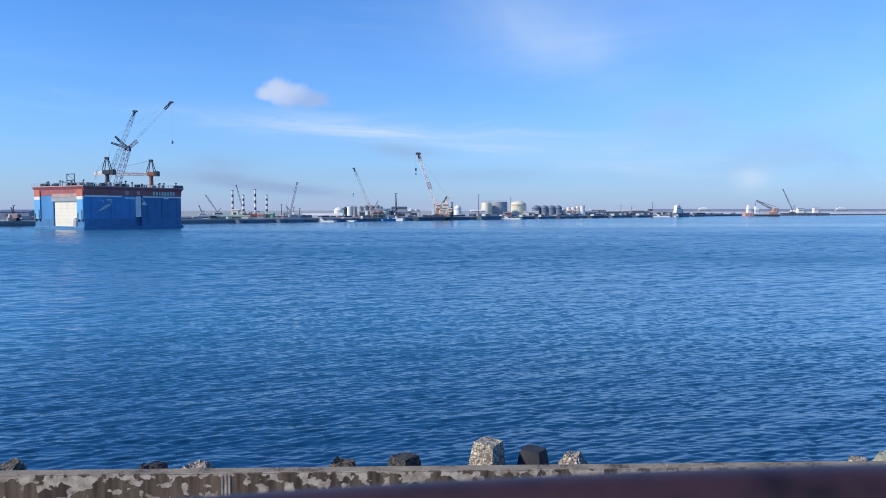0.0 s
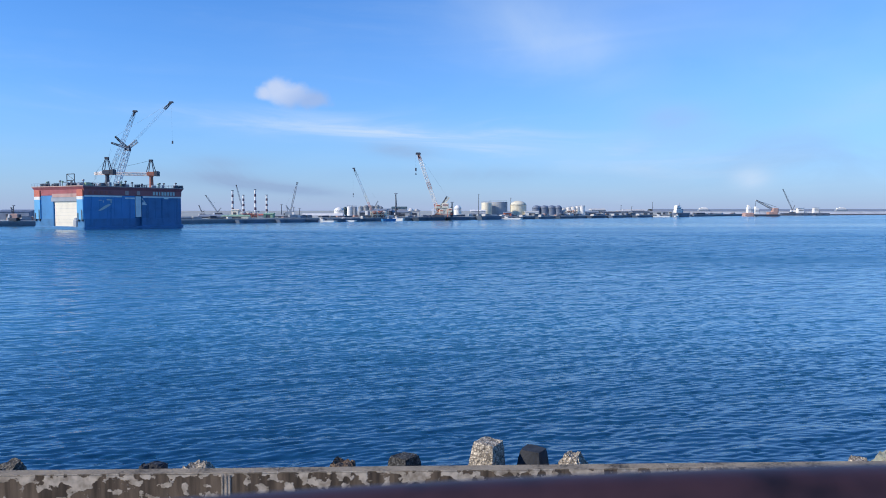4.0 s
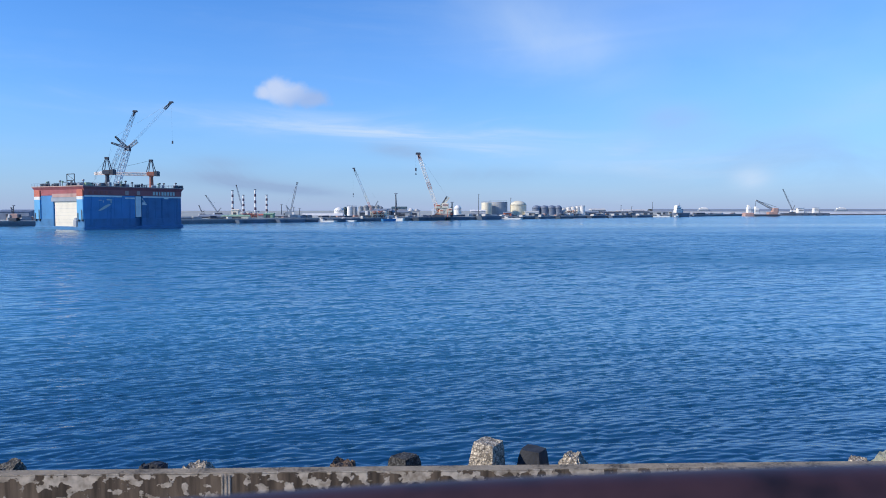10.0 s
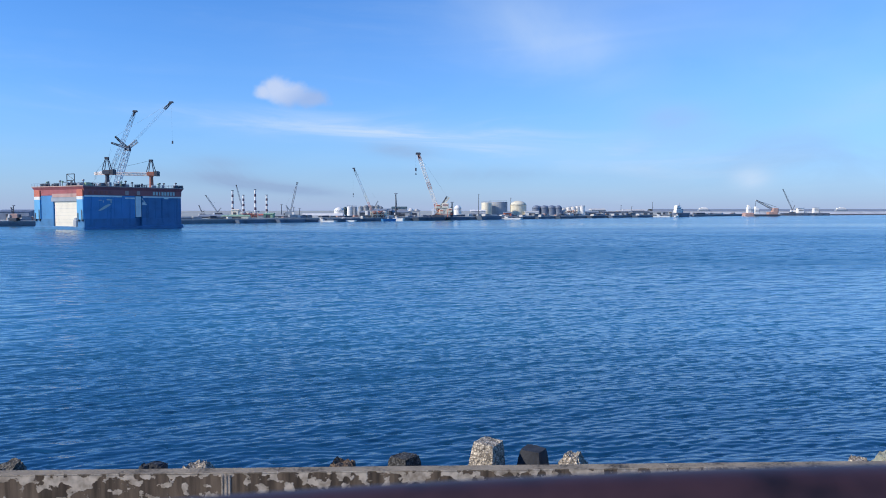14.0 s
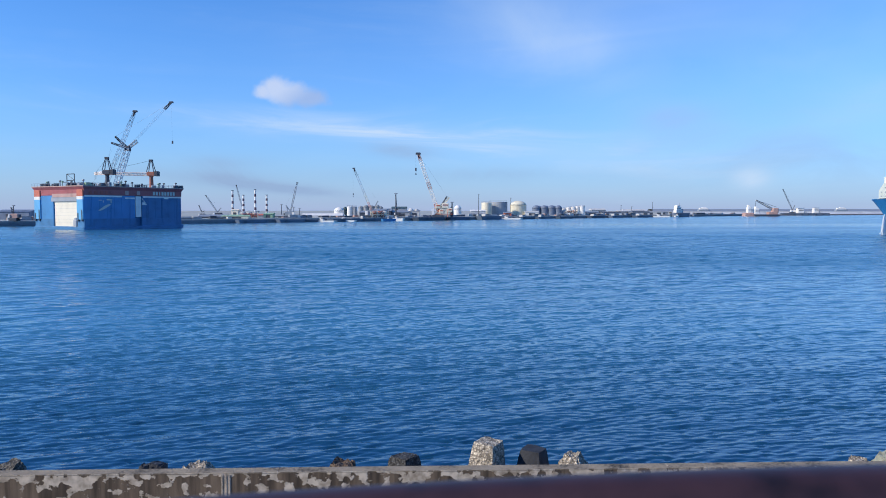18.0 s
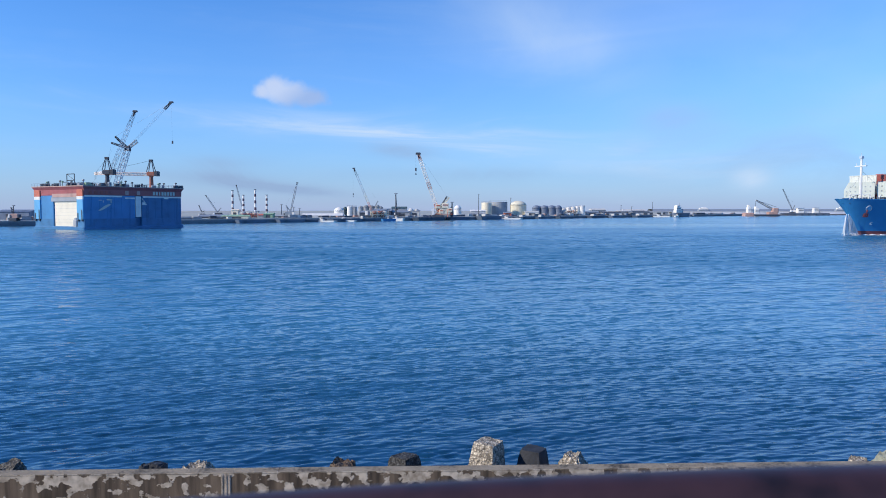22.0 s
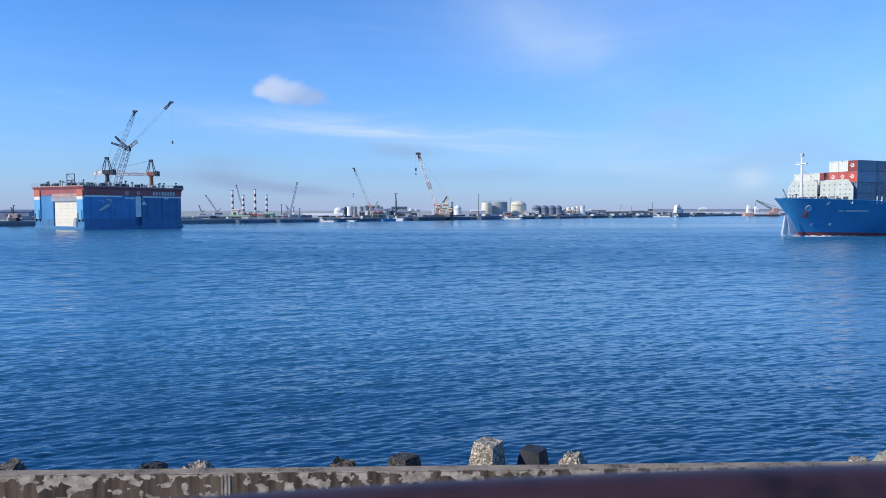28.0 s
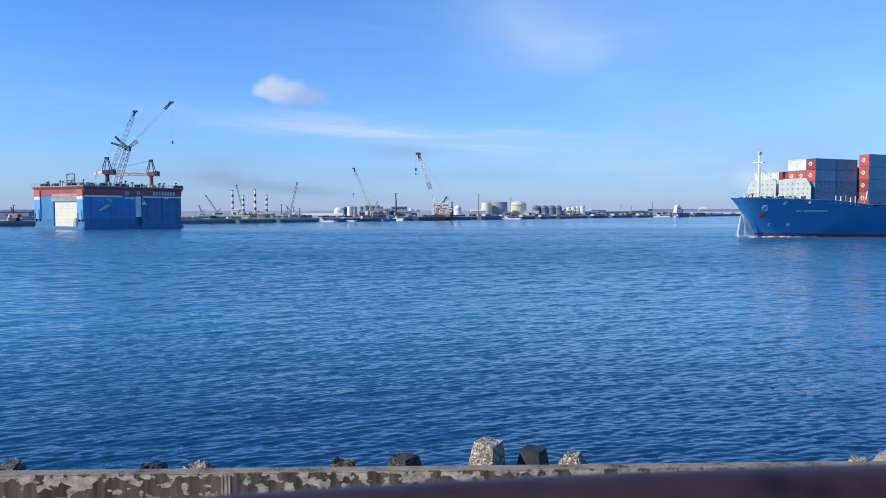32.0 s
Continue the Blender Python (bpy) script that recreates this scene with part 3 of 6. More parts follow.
def rubble_mound():
    """Stone slope under the armour blocks, from the wall's foot into the sea."""
    bm = bmesh.new()
    nx, ny = 120, 16
    grid = []
    for j in range(ny + 1):
        y = 10.1 + j * 0.55
        row = []
        for i in range(nx + 1):
            x = -30 + i * 0.5
            h = 0.35 - max(0, y - 12.2) * 0.55 + 0.22 * noise.fractal(Vector((x * 1.3, y * 1.3, 0)), 1, 2, 4)
            row.append(bm.verts.new((x, y, min(h, 0.62))))
        grid.append(row)
    for j in range(ny):
        for i in range(nx):
            bm.faces.new((grid[j][i], grid[j][i + 1], grid[j + 1][i + 1], grid[j + 1][i]))
    edge = [e for e in bm.edges if e.is_boundary]
    low = bmesh.ops.extrude_edge_only(bm, edges=edge)
    for v in low["geom"]:
        if isinstance(v, bmesh.types.BMVert):
            v.co.z = -4.5
    return single("ground_rubble_mound", bm, ROCK, "dark wet rubble slope under the armour blocks", "rubble", kind="structure")


rubble_mound()


def promenade():
    b = Build()
    b.box((0, -18, 1.95), (90, 37.6, 4.9 - 0.4))
    single("ground_promenade", b, PAVING, "raised concrete promenade behind the sea wall", "pavement", kind="structure")
    b = Build()
    b.box((0, 5.3, 0.0), (90, 9.0, 1.0))
    single("ground_lower_walk", b, CONCRETE, "lower concrete walk at the foot of the sea wall", "pavement", kind="structure")


promenade()


def hand_rail():
    """A thick varnished handrail, gently curved, on slim posts."""
    rail = thing("handrail", Matrix.Translation((0, 0, 0)), "dark brown glossy handrail in front of the promenade", "railing")
    # the rail's upper edge runs from low on one side to high on the other, easing off
    r = 0.042
    bm = bmesh.new()
    rings, dense = [], []

    def rail_z(x):
        # straight outside the gently bowed middle
        k = max(-0.7, min(0.7, x))
        slope = 0.0561 - 2 * 0.0378 * k
        return 5.8432 + 0.0561 * k - 0.0378 * k * k + slope * (x - k)
    for i in range(61):
        x = -2.6 + 5.2 * i / 60
        dense.append(Vector((x, 0.66 - 0.34 * r, rail_z(x) - 0.94 * r)))
    for p in dense:
        rings.append([bm.verts.new(p + Vector((0, math.cos(g) * r, math.sin(g) * r))) for g in (2 * math.pi * k / 20 for k in range(20))])
    for a, b in zip(rings, rings[1:]):
        for k in range(20):
            bm.faces.new((a[k], a[(k + 1) % 20], b[(k + 1) % 20], b[k]))
    bm.faces.new(rings[0])
    bm.faces.new(rings[-1][::-1])
    bmesh.ops.recalc_face_normals(bm, faces=bm.faces[:])
    part("rail", bm, RAIL, rail, smooth=True)
    for x in (-2.3, -1.15, 1.15, 2.3):
        b = Build()
        b.rod((x, 0.645, 4.2), (x, 0.645, rail_z(x) - 1.2 * r), 0.02, 0.02, 10)
        b.lathe((x, 0.645, 4.2), [(0.05, 0), (0.05, 0.012), (0.03, 0.03)], 12)
        part("post", b, STEEL_DARK, rail)
    return rail


hand_rail()

# ---- far shore ----
QUAY = Matrix.Translation((0, 432, 0)) @ pose(0, 0, 0, 0, 0, 45)      # x runs along the quay edge, y inland


def quay_ground():
    b = Build()
    b.box((900, 1650, 0.2), (3000, 3300, 3.6))
    single("ground_quay", b, LAND, "flat pale ground of the far quay", "ground", kind="structure", at=QUAY)
    b = Build()
    b.box((900, -0.8, 0.0), (3000, 1.6, 3.0))
    single("quay_wall", b, QUAYWALL, "dark stained quay face at the waterline", "quay wall", kind="structure", at=QUAY)


quay_ground()


def shed(x0, x1, y, height, depth, wall, roof, label, name="warehouse", turn=0.0):
    """A low shed seen from the water: walls, overhanging roof, door bays; x0..x1 across, y its front."""
    w = x1 - x0
    ob = thing(name, Matrix.Translation(((x0 + x1) / 2, y, 2.0)) @ pose(0, 0, 0, 0, 0, turn), label, "building", "sheds on the quay")
    b = Build()
    b.box((0, depth / 2, height / 2), (w, depth, height))
    part("wall", b, wall, ob)
    b = Build()
    e = 0.35
    b.solid([(-w / 2 - e, -e, height), (w / 2 + e, -e, height), (w / 2 + e, depth + e, height), (-w / 2 - e, depth + e, height),
             (-w / 2 - e, depth / 2, height + 0.10 * depth), (w / 2 + e, depth / 2, height + 0.10 * depth)],
            [(3, 2, 1, 0), (0, 1, 5, 4), (2, 3, 4, 5), (1, 2, 5), (3, 0, 4)])
    part("roof", b, roof, ob)
    n = max(1, min(8, int(w / 7)))
    for i in range(n):
        b = Build()
        b.box((-w / 2 + (i + 0.5) * w / n, -0.05, height * 0.36), (w / n * 0.45, 0.16, height * 0.7))
        part("door", b, STEEL_DARK, ob)
    return ob


def chimney(x, top, base, r, depth):
    """A slim stack painted in red and white bands."""
    h = top - base
    ob = thing("chimney", Matrix.Translation((x, depth, base)), "tall slim chimney with red and white bands", "chimney", "banded chimneys")
    n = 8
    for i in range(n):
        z0, z1 = h * (i - 0.12 * (i % 2)) / n, h * (i + 1 - 0.12 * ((i + 1) % 2)) / n
        ra, rb = r * (1.12 - 0.24 * i / n), r * (1.12 - 0.24 * (i + 1) / n)
        b = Build()
        b.lathe((0, 0, 0), [(ra, z0), (rb, z1)], 14)
        part("band", b, WHITE if i % 2 else STACK_RED, ob, smooth=False)
    b = Build()
    b.lathe((0, 0, 0), [(r * 1.1, h), (r * 1.1, h + 0.35)], 14)
    part("cap", b, STEEL_DARK, ob)
    return ob


for x, top, base in ((-126.7, 17.7, 2), (-120.2, 14.85, 2), (-113.1, 18.15, 2), (-106.2, 14.93, 2)):
    chimney(x, top, base, 0.64, 428)


def tank(x, depth, r, top, material, label, dome=0.0, base=2.0, name="storage_tank"):
    h = top - base
    ob = thing(name, Matrix.Translation((x, depth, base)), label, "storage tank", "storage tanks")
    body = h * (1 - dome)
    b = Build()
    rows = [(r, 0)]
    k = max(2, int(body / 2.2))
    for i in range(1, k + 1):
        rows += [(r, body * i / k - 0.06), (r + 0.05, body * i / k - 0.03), (r, body * i / k)]
    b.lathe((0, 0, 0), rows, 32)
    part("shell", b, material, ob, smooth=False)
    b = Build()
    cap = [(r, body)] + [(r * math.cos(g), body + max(h * dome, 0.25) * math.sin(g)) for g in (0.25, 0.5, 0.8, 1.1, 1.35, 1.52)]
    b.lathe((0, 0, 0), cap, 32)
    part("roof", b, material, ob, smooth=True)
    b = Build()
    for i in range(14):
        g0, g1 = 2 * math.pi * i / 14, 2 * math.pi * (i + 1) / 14
        p = Vector((r * math.cos(g0), r * math.sin(g0), body))
        q = Vector((r * math.cos(g1), r * math.sin(g1), body))
        b.bar(p, p + Vector((0, 0, 1.0)), 0.04)
        b.bar(p + Vector((0, 0, 1.0)), q + Vector((0, 0, 1.0)), 0.04)
    part("guard_rail", b, STEEL_GREY, ob)
    return ob


tank(31.9, 520, 3.73, 11.47, CREAM, "pale cream cylindrical storage tank on the quay")
tank(41.3, 530, 6.76, 11.99, ROOF_GREY, "large grey cylindrical storage tank on the quay")
tank(57.7, 545, 6.3, 13.24, CREAM, "white domed gas tank with a yellowish roof", 0.35)
for x, r in ((73.5, 3.35), (79.8, 3.12), (85.5, 3.12), (90.9, 2.9)):
    tank(x, 560, r, 9.88, TANK_BLUE, "dark blue-grey round-shouldered storage tank", 0.35)
for x, r in ((76.8, 2.6), (82.9, 2.5), (88.4, 2.4)):
    tank(x, 568, r, 9.6, TANK_BLUE, "dark blue-grey storage tank in the rear row", 0.2)
for x, r, top in ((96.2, 1.6, 7.45), (99.8, 1.9, 8.34), (103.4, 1.9, 8.79), (107, 1.9, 9.24), (110.6, 2.2, 9.69)):
    tank(x, 565, r, top, WHITE, "small white upright tank in a cluster", 0.1)
tank(-64.4, 440, 3.16, 7.85, WHITE, "white domed storage tank", 0.45)
tank(-57.2, 436, 1.74, 8.52, WHITE, "upright white silo on the quay", 0.08)
tank(-54.1, 436, 1.22, 8.18, ROOF_GREY, "slim grey silo beside a white one", 0.08)
tank(-61.6, 447, 1.5, 8.1, DARK_GREEN, "dark green storage tank beside a white dome", 0.3)
tank(-58.9, 449, 1.4, 7.6, DARK_GREEN, "dark green storage tank beside a white dome", 0.3)
tank(-20.6, 455, 1.5, 7.2, WHITE, "small white round tank behind the piling rig", 0.3)
tank(-16.9, 455, 1.3, 6.9, WALL_PALE, "small pale round tank behind the piling rig", 0.3)
tank(9.72, 470, 2.43, 9.27, WHITE, "small white domed tank behind the crawler crane", 0.4)

tank(-55.5, 480, 1.72, 8.96, ROOF_GREY, "weathered grey storage tank of a cluster behind the quay", 0.25)
tank(-52.0, 480, 1.91, 9.53, ROOF_GREY, "weathered grey storage tank of a cluster behind the quay", 0.25)
tank(-48.2, 480, 1.91, 9.34, ROOF_GREY, "weathered grey storage tank of a cluster behind the quay", 0.25)
tank(-44.4, 480, 1.72, 9.72, ROOF_GREY, "weathered grey storage tank of a cluster behind the quay", 0.25)
tank(-42.1, 480, 1.53, 8.77, ROOF_GREY, "weathered grey storage tank of a cluster behind the quay", 0.25)

for x0, x1, y, h, d, wall, roof, label in (
        (-45.7, -32.6, 445, 3.6, 14, STEEL_DARK, STEEL_GREY, "long dark industrial shed on the quay"),
        (-32.9, -21.1, 450, 2.7, 12, ROOF_GREY, STEEL_GREY, "low grey shed on the quay"),
        (-21.2, -15.1, 452, 3.2, 10, WALL_PALE, ROOF_GREY, "small pale quay building"),
        (-50.6, -42.4, 430, 2.6, 10, STEEL_DARK, STEEL_GREY, "low dark store on the quay"),
        (-34.0, -24.5, 470, 5.2, 12, ROOF_GREY, DARK_GREEN, "grey works shed with a dark green roof"),
        (-106.5, -93.5, 341, 1.1, 5, CREAM, GREEN, "long pale green and cream quay store"),
        (-79.9, -57, 400, 1.0, 12, WHITE, WHITE, "very long low white shed roof on the quay"),
        (-120.9, -107.5, 350, 0.9, 10, STEEL_DARK, STEEL_GREY, "long low dark store at the water"),
        (-108.1, -100.5, 352, 1.0, 8, CREAM, GREEN, "low pale green quay store"),
        (-114.8, -111.3, 385, 4.0, 6, WARM_WHITE, WARM_WHITE, "small cream pump house beside the chimneys"),
        (-111.4, -98.7, 390, 1.2, 8, STEEL_GREY, ORANGE, "low works building with a rusty roof"),
        (-94.9, -90.1, 375, 2.0, 6, GREEN, GREEN, "small green site building"),
        (-91.3, -76.6, 385, 0.8, 8, ROOF_GREY, ROOF_GREY, "long low grey store"),
        (17.38, 28, 475, 1.6, 8, WALL_PALE, ROOF_GREY, "low pale quay building"),
        (42.9, 47.7, 495, 2.0, 8, ORANGE, STEEL_GREY, "small rust-red quay store"),
        (114.3, 125.2, 570, 2.2, 10, ROOF_GREY, STEEL_GREY, "low grey quay building"),
        (130.1, 145.8, 580, 1.8, 10, WALL_PALE, STEEL_DARK, "low pale quay building with a dark roof"),
        (163.1, 177.6, 610, 2.0, 10, WALL_PALE, STEEL_DARK, "low pale quay building with a dark roof"),
        (147.5, 158.5, 596, 3.0, 9, ROOF_GREY, WALL_PALE, "grey quay shed with a pale roof"),
        (180.5, 194.5, 628, 2.6, 9, WALL_PALE, ROOF_GREY, "low pale quay building"),
        (126.5, 138.5, 604, 4.2, 12, STEEL_GREY, WALL_PALE, "grey warehouse behind the quay sheds"),
        (166.0, 186.0, 650, 3.6, 12, ROOF_GREY, WALL_PALE, "long grey warehouse with a pale roof"),
        (196.0, 206.0, 650, 2.4, 8, STEEL_GREY, ROOF_GREY, "low grey store at the quay's end"),
        (20.0, 30.5, 505, 3.4, 9, WALL_PALE, WHITE, "low white-roofed quay building"),
        (62.0, 72.0, 535, 2.6, 8, WHITE, WALL_PALE, "low white quay building beside the gas tank"),
        (-188.5, -175.0, 300, 3.4, 9, TANK_BLUE, TANK_BLUE, "long blue-grey gabled warehouse on the quay")):
    shed(x0, x1, y, h, d, wall, roof, label)


def coaster(x, y):
    """A small white coastal vessel lying at the quay's far end, stern house stepped in tiers."""
    ob = thing("coaster", Matrix.Translation((x, y, 0)) @ pose(0, 0, 0, 0, 0, 20), "small white coastal vessel with a tiered deckhouse", "ship")
    b = Build()
    b.soft_box((0, 0, 1.6), (16, 5, 4.4), 0.8)
    part("hull", b, BARGE, ob)
    for cx, z, w, h in ((-2.6, 5.0, 7.0, 2.6), (-3.2, 7.4, 5.0, 2.4), (-3.8, 9.4, 3.0, 1.8)):
        b = Build()
        b.soft_box((cx, 0, z), (w, 4.2, h), 0.3)
        tier = part("deckhouse", b, WHITE, ob)
        b = Build()
        b.box((cx, -2.13, z + 0.3), (w * 0.8, 0.06, 0.7))
        part("window_band", b, STEEL_GREY, tier)
    b = Build()
    b.rod((-1.0, 0, 8.0), (-1.0, 0, 12.6), 0.2, 0.12, 8)
    b.bar((-1.0, 0, 11.0), (3.4, 0, 5.0), 0.12)
    part("mast", b, STEEL_GREY, ob)
    b = Build()
    b.lathe((1.6, 0, 3.6), [(0.9, 0), (0.8, 3.0), (0.9, 3.2)], 14)
    part("funnel", b, TANK_BLUE, ob)
    return ob


coaster(212.0, 634)


def pole(x, depth, top, r=0.25, label="tall slim grey mast on the quay"):
    ob = thing("light_mast", Matrix.Translation((x, depth, 2.0)), label, "mast", "quay masts")
    b = Build()
    b.rod((0, 0, 0), (0, 0, top - 2.0), r, r * 0.6, 8)
    part("shaft", b, STEEL_DARK, ob)
    b = Build()
    b.soft_box((0, 0, top - 2.0), (r * 4, r * 4, 0.4), 0.08)
    part("head", b, STEEL_GREY, ob)
    return ob


pole(-28.1, 424, 15.9, 0.5, "thick dark piling leader on the quay")
pole(5.4, 425, 10.8, 0.55, "thick dark post beside the crawler crane")
for x, d, top in ((23.6, 470, 16.54), (47.7, 500, 14.43), (188.9, 640, 13.21), (155.4, 620, 10.04),
                  (-88.7, 390, 9.2), (-85.6, 390, 7.65), (-83, 395, 7.67), (-79.8, 395, 7.04), (-181.4, 300, 8.01), (159.4, 600, 8.96)):
    pole(x, d, top)


def crane(foot, tip, w, boom_mat, cab_mat, label, hook=None, bays=14, body=(5.0, 3.2, 2.4), mast=None, tracks=True, base_z=2.0, chord=None, bands=None, shift=0.15):
    """A crawler crane: tracks, turntable house, lattice boom in sections, head, back mast, ropes and hook."""
    foot, tip = Vector(foot), Vector(tip)
    ob = thing("crawler_crane", Matrix.Translation((foot.x, foot.y, base_z)), label, "crane", "quay cranes")
    f = Vector((0, 0, foot.z - base_z))
    t = tip - Vector((foot.x, foot.y, base_z))
    c = chord or w * 0.09
    way = (t - f).normalized()
    away = -1 if t.x > f.x else 1
    n = len(bands) if bands else 3
    for i in range(n):
        p, q = f.lerp(t, i / n), f.lerp(t, (i + 1) / n)
        b = Build()
        b.lattice(p, q, w if i else w * 0.6, w if i < n - 1 else w * 0.55, max(2, bays // n), c)
        part("boom_section", b, bands[i] if bands else boom_mat, ob)
    b = Build()
    b.soft_box(t, (w * 1.5, w * 0.8, w * 0.6), w * 0.15)
    b.bar(t, t - way * w * 1.6, w * 0.3)
    part("boom_head", b, STEEL_DARK, ob)
    bx, by, bz = body
    b = Build()
    b.soft_box((away * bx * shift, 0, bz / 2 + 1.1), (bx, by, bz), 0.25)
    part("machinery_house", b, cab_mat, ob)
    b = Build()
    b.soft_box((-away * bx * 0.42, -by * 0.5, bz * 0.45 + 1.1), (bx * 0.25, by * 0.3, bz * 0.8), 0.15)
    part("cab", b, WHITE, ob)
    b = Build()
    b.soft_box((away * bx * (shift + 0.5), 0, bz * 0.35 + 1.1), (bx * 0.25, by * 0.9, bz * 0.6), 0.15)
    part("counterweight", b, STEEL_DARK, ob)
    if tracks:
        for s in (-1, 1):
            b = Build()
            b.soft_box((0, s * by * 0.5, 0.55), (bx * 1.1, by * 0.3, 1.1), 0.3)
            part("track", b, STEEL_DARK, ob)
    m = f + Vector((away * bx * 0.55, 0, (t - f).length * 0.22)) if mast is None else Vector(mast) - Vector((foot.x, foot.y, base_z))
    b = Build()
    b.lattice(f, m, w * 0.5, w * 0.3, 5, c)
    part("back_mast", b, STEEL_DARK if bands else boom_mat, ob)
    b = Build()
    b.bar(m, t, c * 0.16)
    b.bar(m, f + Vector((away * bx * 0.6, 0, -1.0)), c * 0.2)
    part("pendant_rope", b, STEEL_DARK, ob)
    if hook is not None:
        hk = Vector(hook) - Vector((foot.x, foot.y, base_z))
        top = Vector((hk.x, t.y, t.z))
        b = Build()
        b.bar(top, hk, c * 0.16)
        b.bar(top, t, c * 0.6)
        part("hoist_rope", b, STEEL_DARK, ob)
        b = Build()
        b.soft_box(hk, (w * 0.45, w * 0.4, w * 1.0), w * 0.1)
        b.rod(hk - Vector((0, 0, w)), hk - Vector((0, 0, w * 1.6)), w * 0.1, w * 0.2)
        part("hook_block", b, STEEL_DARK, ob)
    return ob


big_crane = crane((-3.04, 425, 5.42), (-14.81, 425, 39.7), 2.0, FADED_RED, CREAM, "big crawler crane with a red and white lattice boom",
      hook=(-16.18, 425, 30.3), bays=24, body=(6.5, 5.0, 4.2), shift=0.65, mast=(2.36, 425, 14.19), chord=0.15, bands=[ORANGE, WHITE, WHITE, FADED_RED, WHITE, WHITE, WHITE, FADED_RED])


def heavy_base(ob):
    """The big crane's wide ring base, braced gantry and engine houses."""
    for x in (-2.2, 1.8, 5.8):
        b = Build()
        for y in (-2.4, 2.4):
            b.bar((x, y, 0), (x, y, 5.2), 0.24)
            b.bar((x, y, 0.3), (x + 3.2, y, 4.6), 0.16)
        b.bar((x, -2.4, 5.0), (x, 2.4, 5.0), 0.22)
        part("gantry_leg", b, ORANGE, ob)
    for z in (1.6, 5.0):
        b = Build()
        for y in (-2.4, 2.4):
            b.bar((-2.6, y, z), (8.6, y, z), 0.26)
        part("girder", b, ORANGE if z < 3 else CREAM, ob)
    for x, z, w, h, m in ((0.2, 6.4, 3.0, 2.2, CREAM), (4.4, 6.6, 4.2, 2.8, WARM_WHITE), (7.2, 4.0, 2.6, 2.2, CREAM), (2.2, 3.4, 2.6, 1.8, WARM_WHITE)):
        b = Build()
        b.soft_box((x, -1.2, z), (w, 3.2, h), 0.2)
        house = part("engine_house", b, m, ob)
        b = Build()
        b.box((x, -2.83, z + h * 0.15), (w * 0.7, 0.06, h * 0.35))
        part("louvre", b, ORANGE if w < 3.5 else FADED_RED, house)
    b = Build()
    b.lattice((0.6, 0, 4), (6.8, 0, 11.6), 1.0, 0.7, 6, 0.12)
    part("gantry_strut", b, CREAM, ob)
    b = Build()
    for k in range(5):
        b.box((8.2, 0, 0.5 + k * 0.62), (2.0, 3.6, 0.56))
    part("ballast", b, STEEL_DARK, ob, "stacked dark ballast slabs")


heavy_base(big_crane)
# paler middle boom sections: haze put into the colour
crane((-40.1, 400, 5.46), (-50.1, 400, 29.5), 1.0, ORANGE, STEEL_GREY, "crawler crane with a slender pale lattice boom", hook=(-50.5, 400, 14.99), bays=18,
      body=(6.5, 4, 3.0), bands=[ORANGE, CREAM, PALE_STEEL, PALE_STEEL, STEEL_DARK], chord=0.05)
crane((-82.7, 385, 5.18), (-78.9, 385, 20.8), 0.75, STEEL_GREY, STEEL_GREY, "crawler crane with a slim grey lattice boom", bays=14, body=(4.5, 3, 2.2))
crane((-119.1, 375, 4.91), (-125.2, 375, 13.84), 0.55, STEEL_GREY, STEEL_DARK, "small crawler crane with its boom leaning over the store", bays=10, body=(3.5, 2.5, 1.6))
crane((-124.6, 440, 8.2), (-127.9, 440, 21.5), 0.6, STEEL_GREY, STEEL_DARK, "crawler crane behind the chimneys", bays=12, body=(3.5, 2.5, 1.6))
crane((-122.3, 360, 4.96), (-123.7, 360, 8.39), 0.4, STEEL_DARK, STEEL_DARK, "small loading crane on the quay", bays=5, body=(2.5, 2.0, 1.2))
crane((394.7, 802, 6.1), (383.3, 802, 29.6), 0.9, STEEL_DARK, WHITE, "crawler crane with a dark boom on a far pontoon", bays=12, body=(5, 3.5, 2.5), base_z=2.68)
crane((-163.1, 270, 3.1), (-164.1, 270, 6.96), 0.5, STEEL_DARK, FADED_RED, "small quay crane with a dark boom and faded red cab", bays=5, body=(3.0, 2.0, 1.6))
crane((-28.4, 440, 6.1), (-29.4, 440, 15.18), 0.5, STEEL_DARK, STEEL_DARK, "upright piling crane on the quay", bays=8, body=(3.0, 2.0, 1.6))


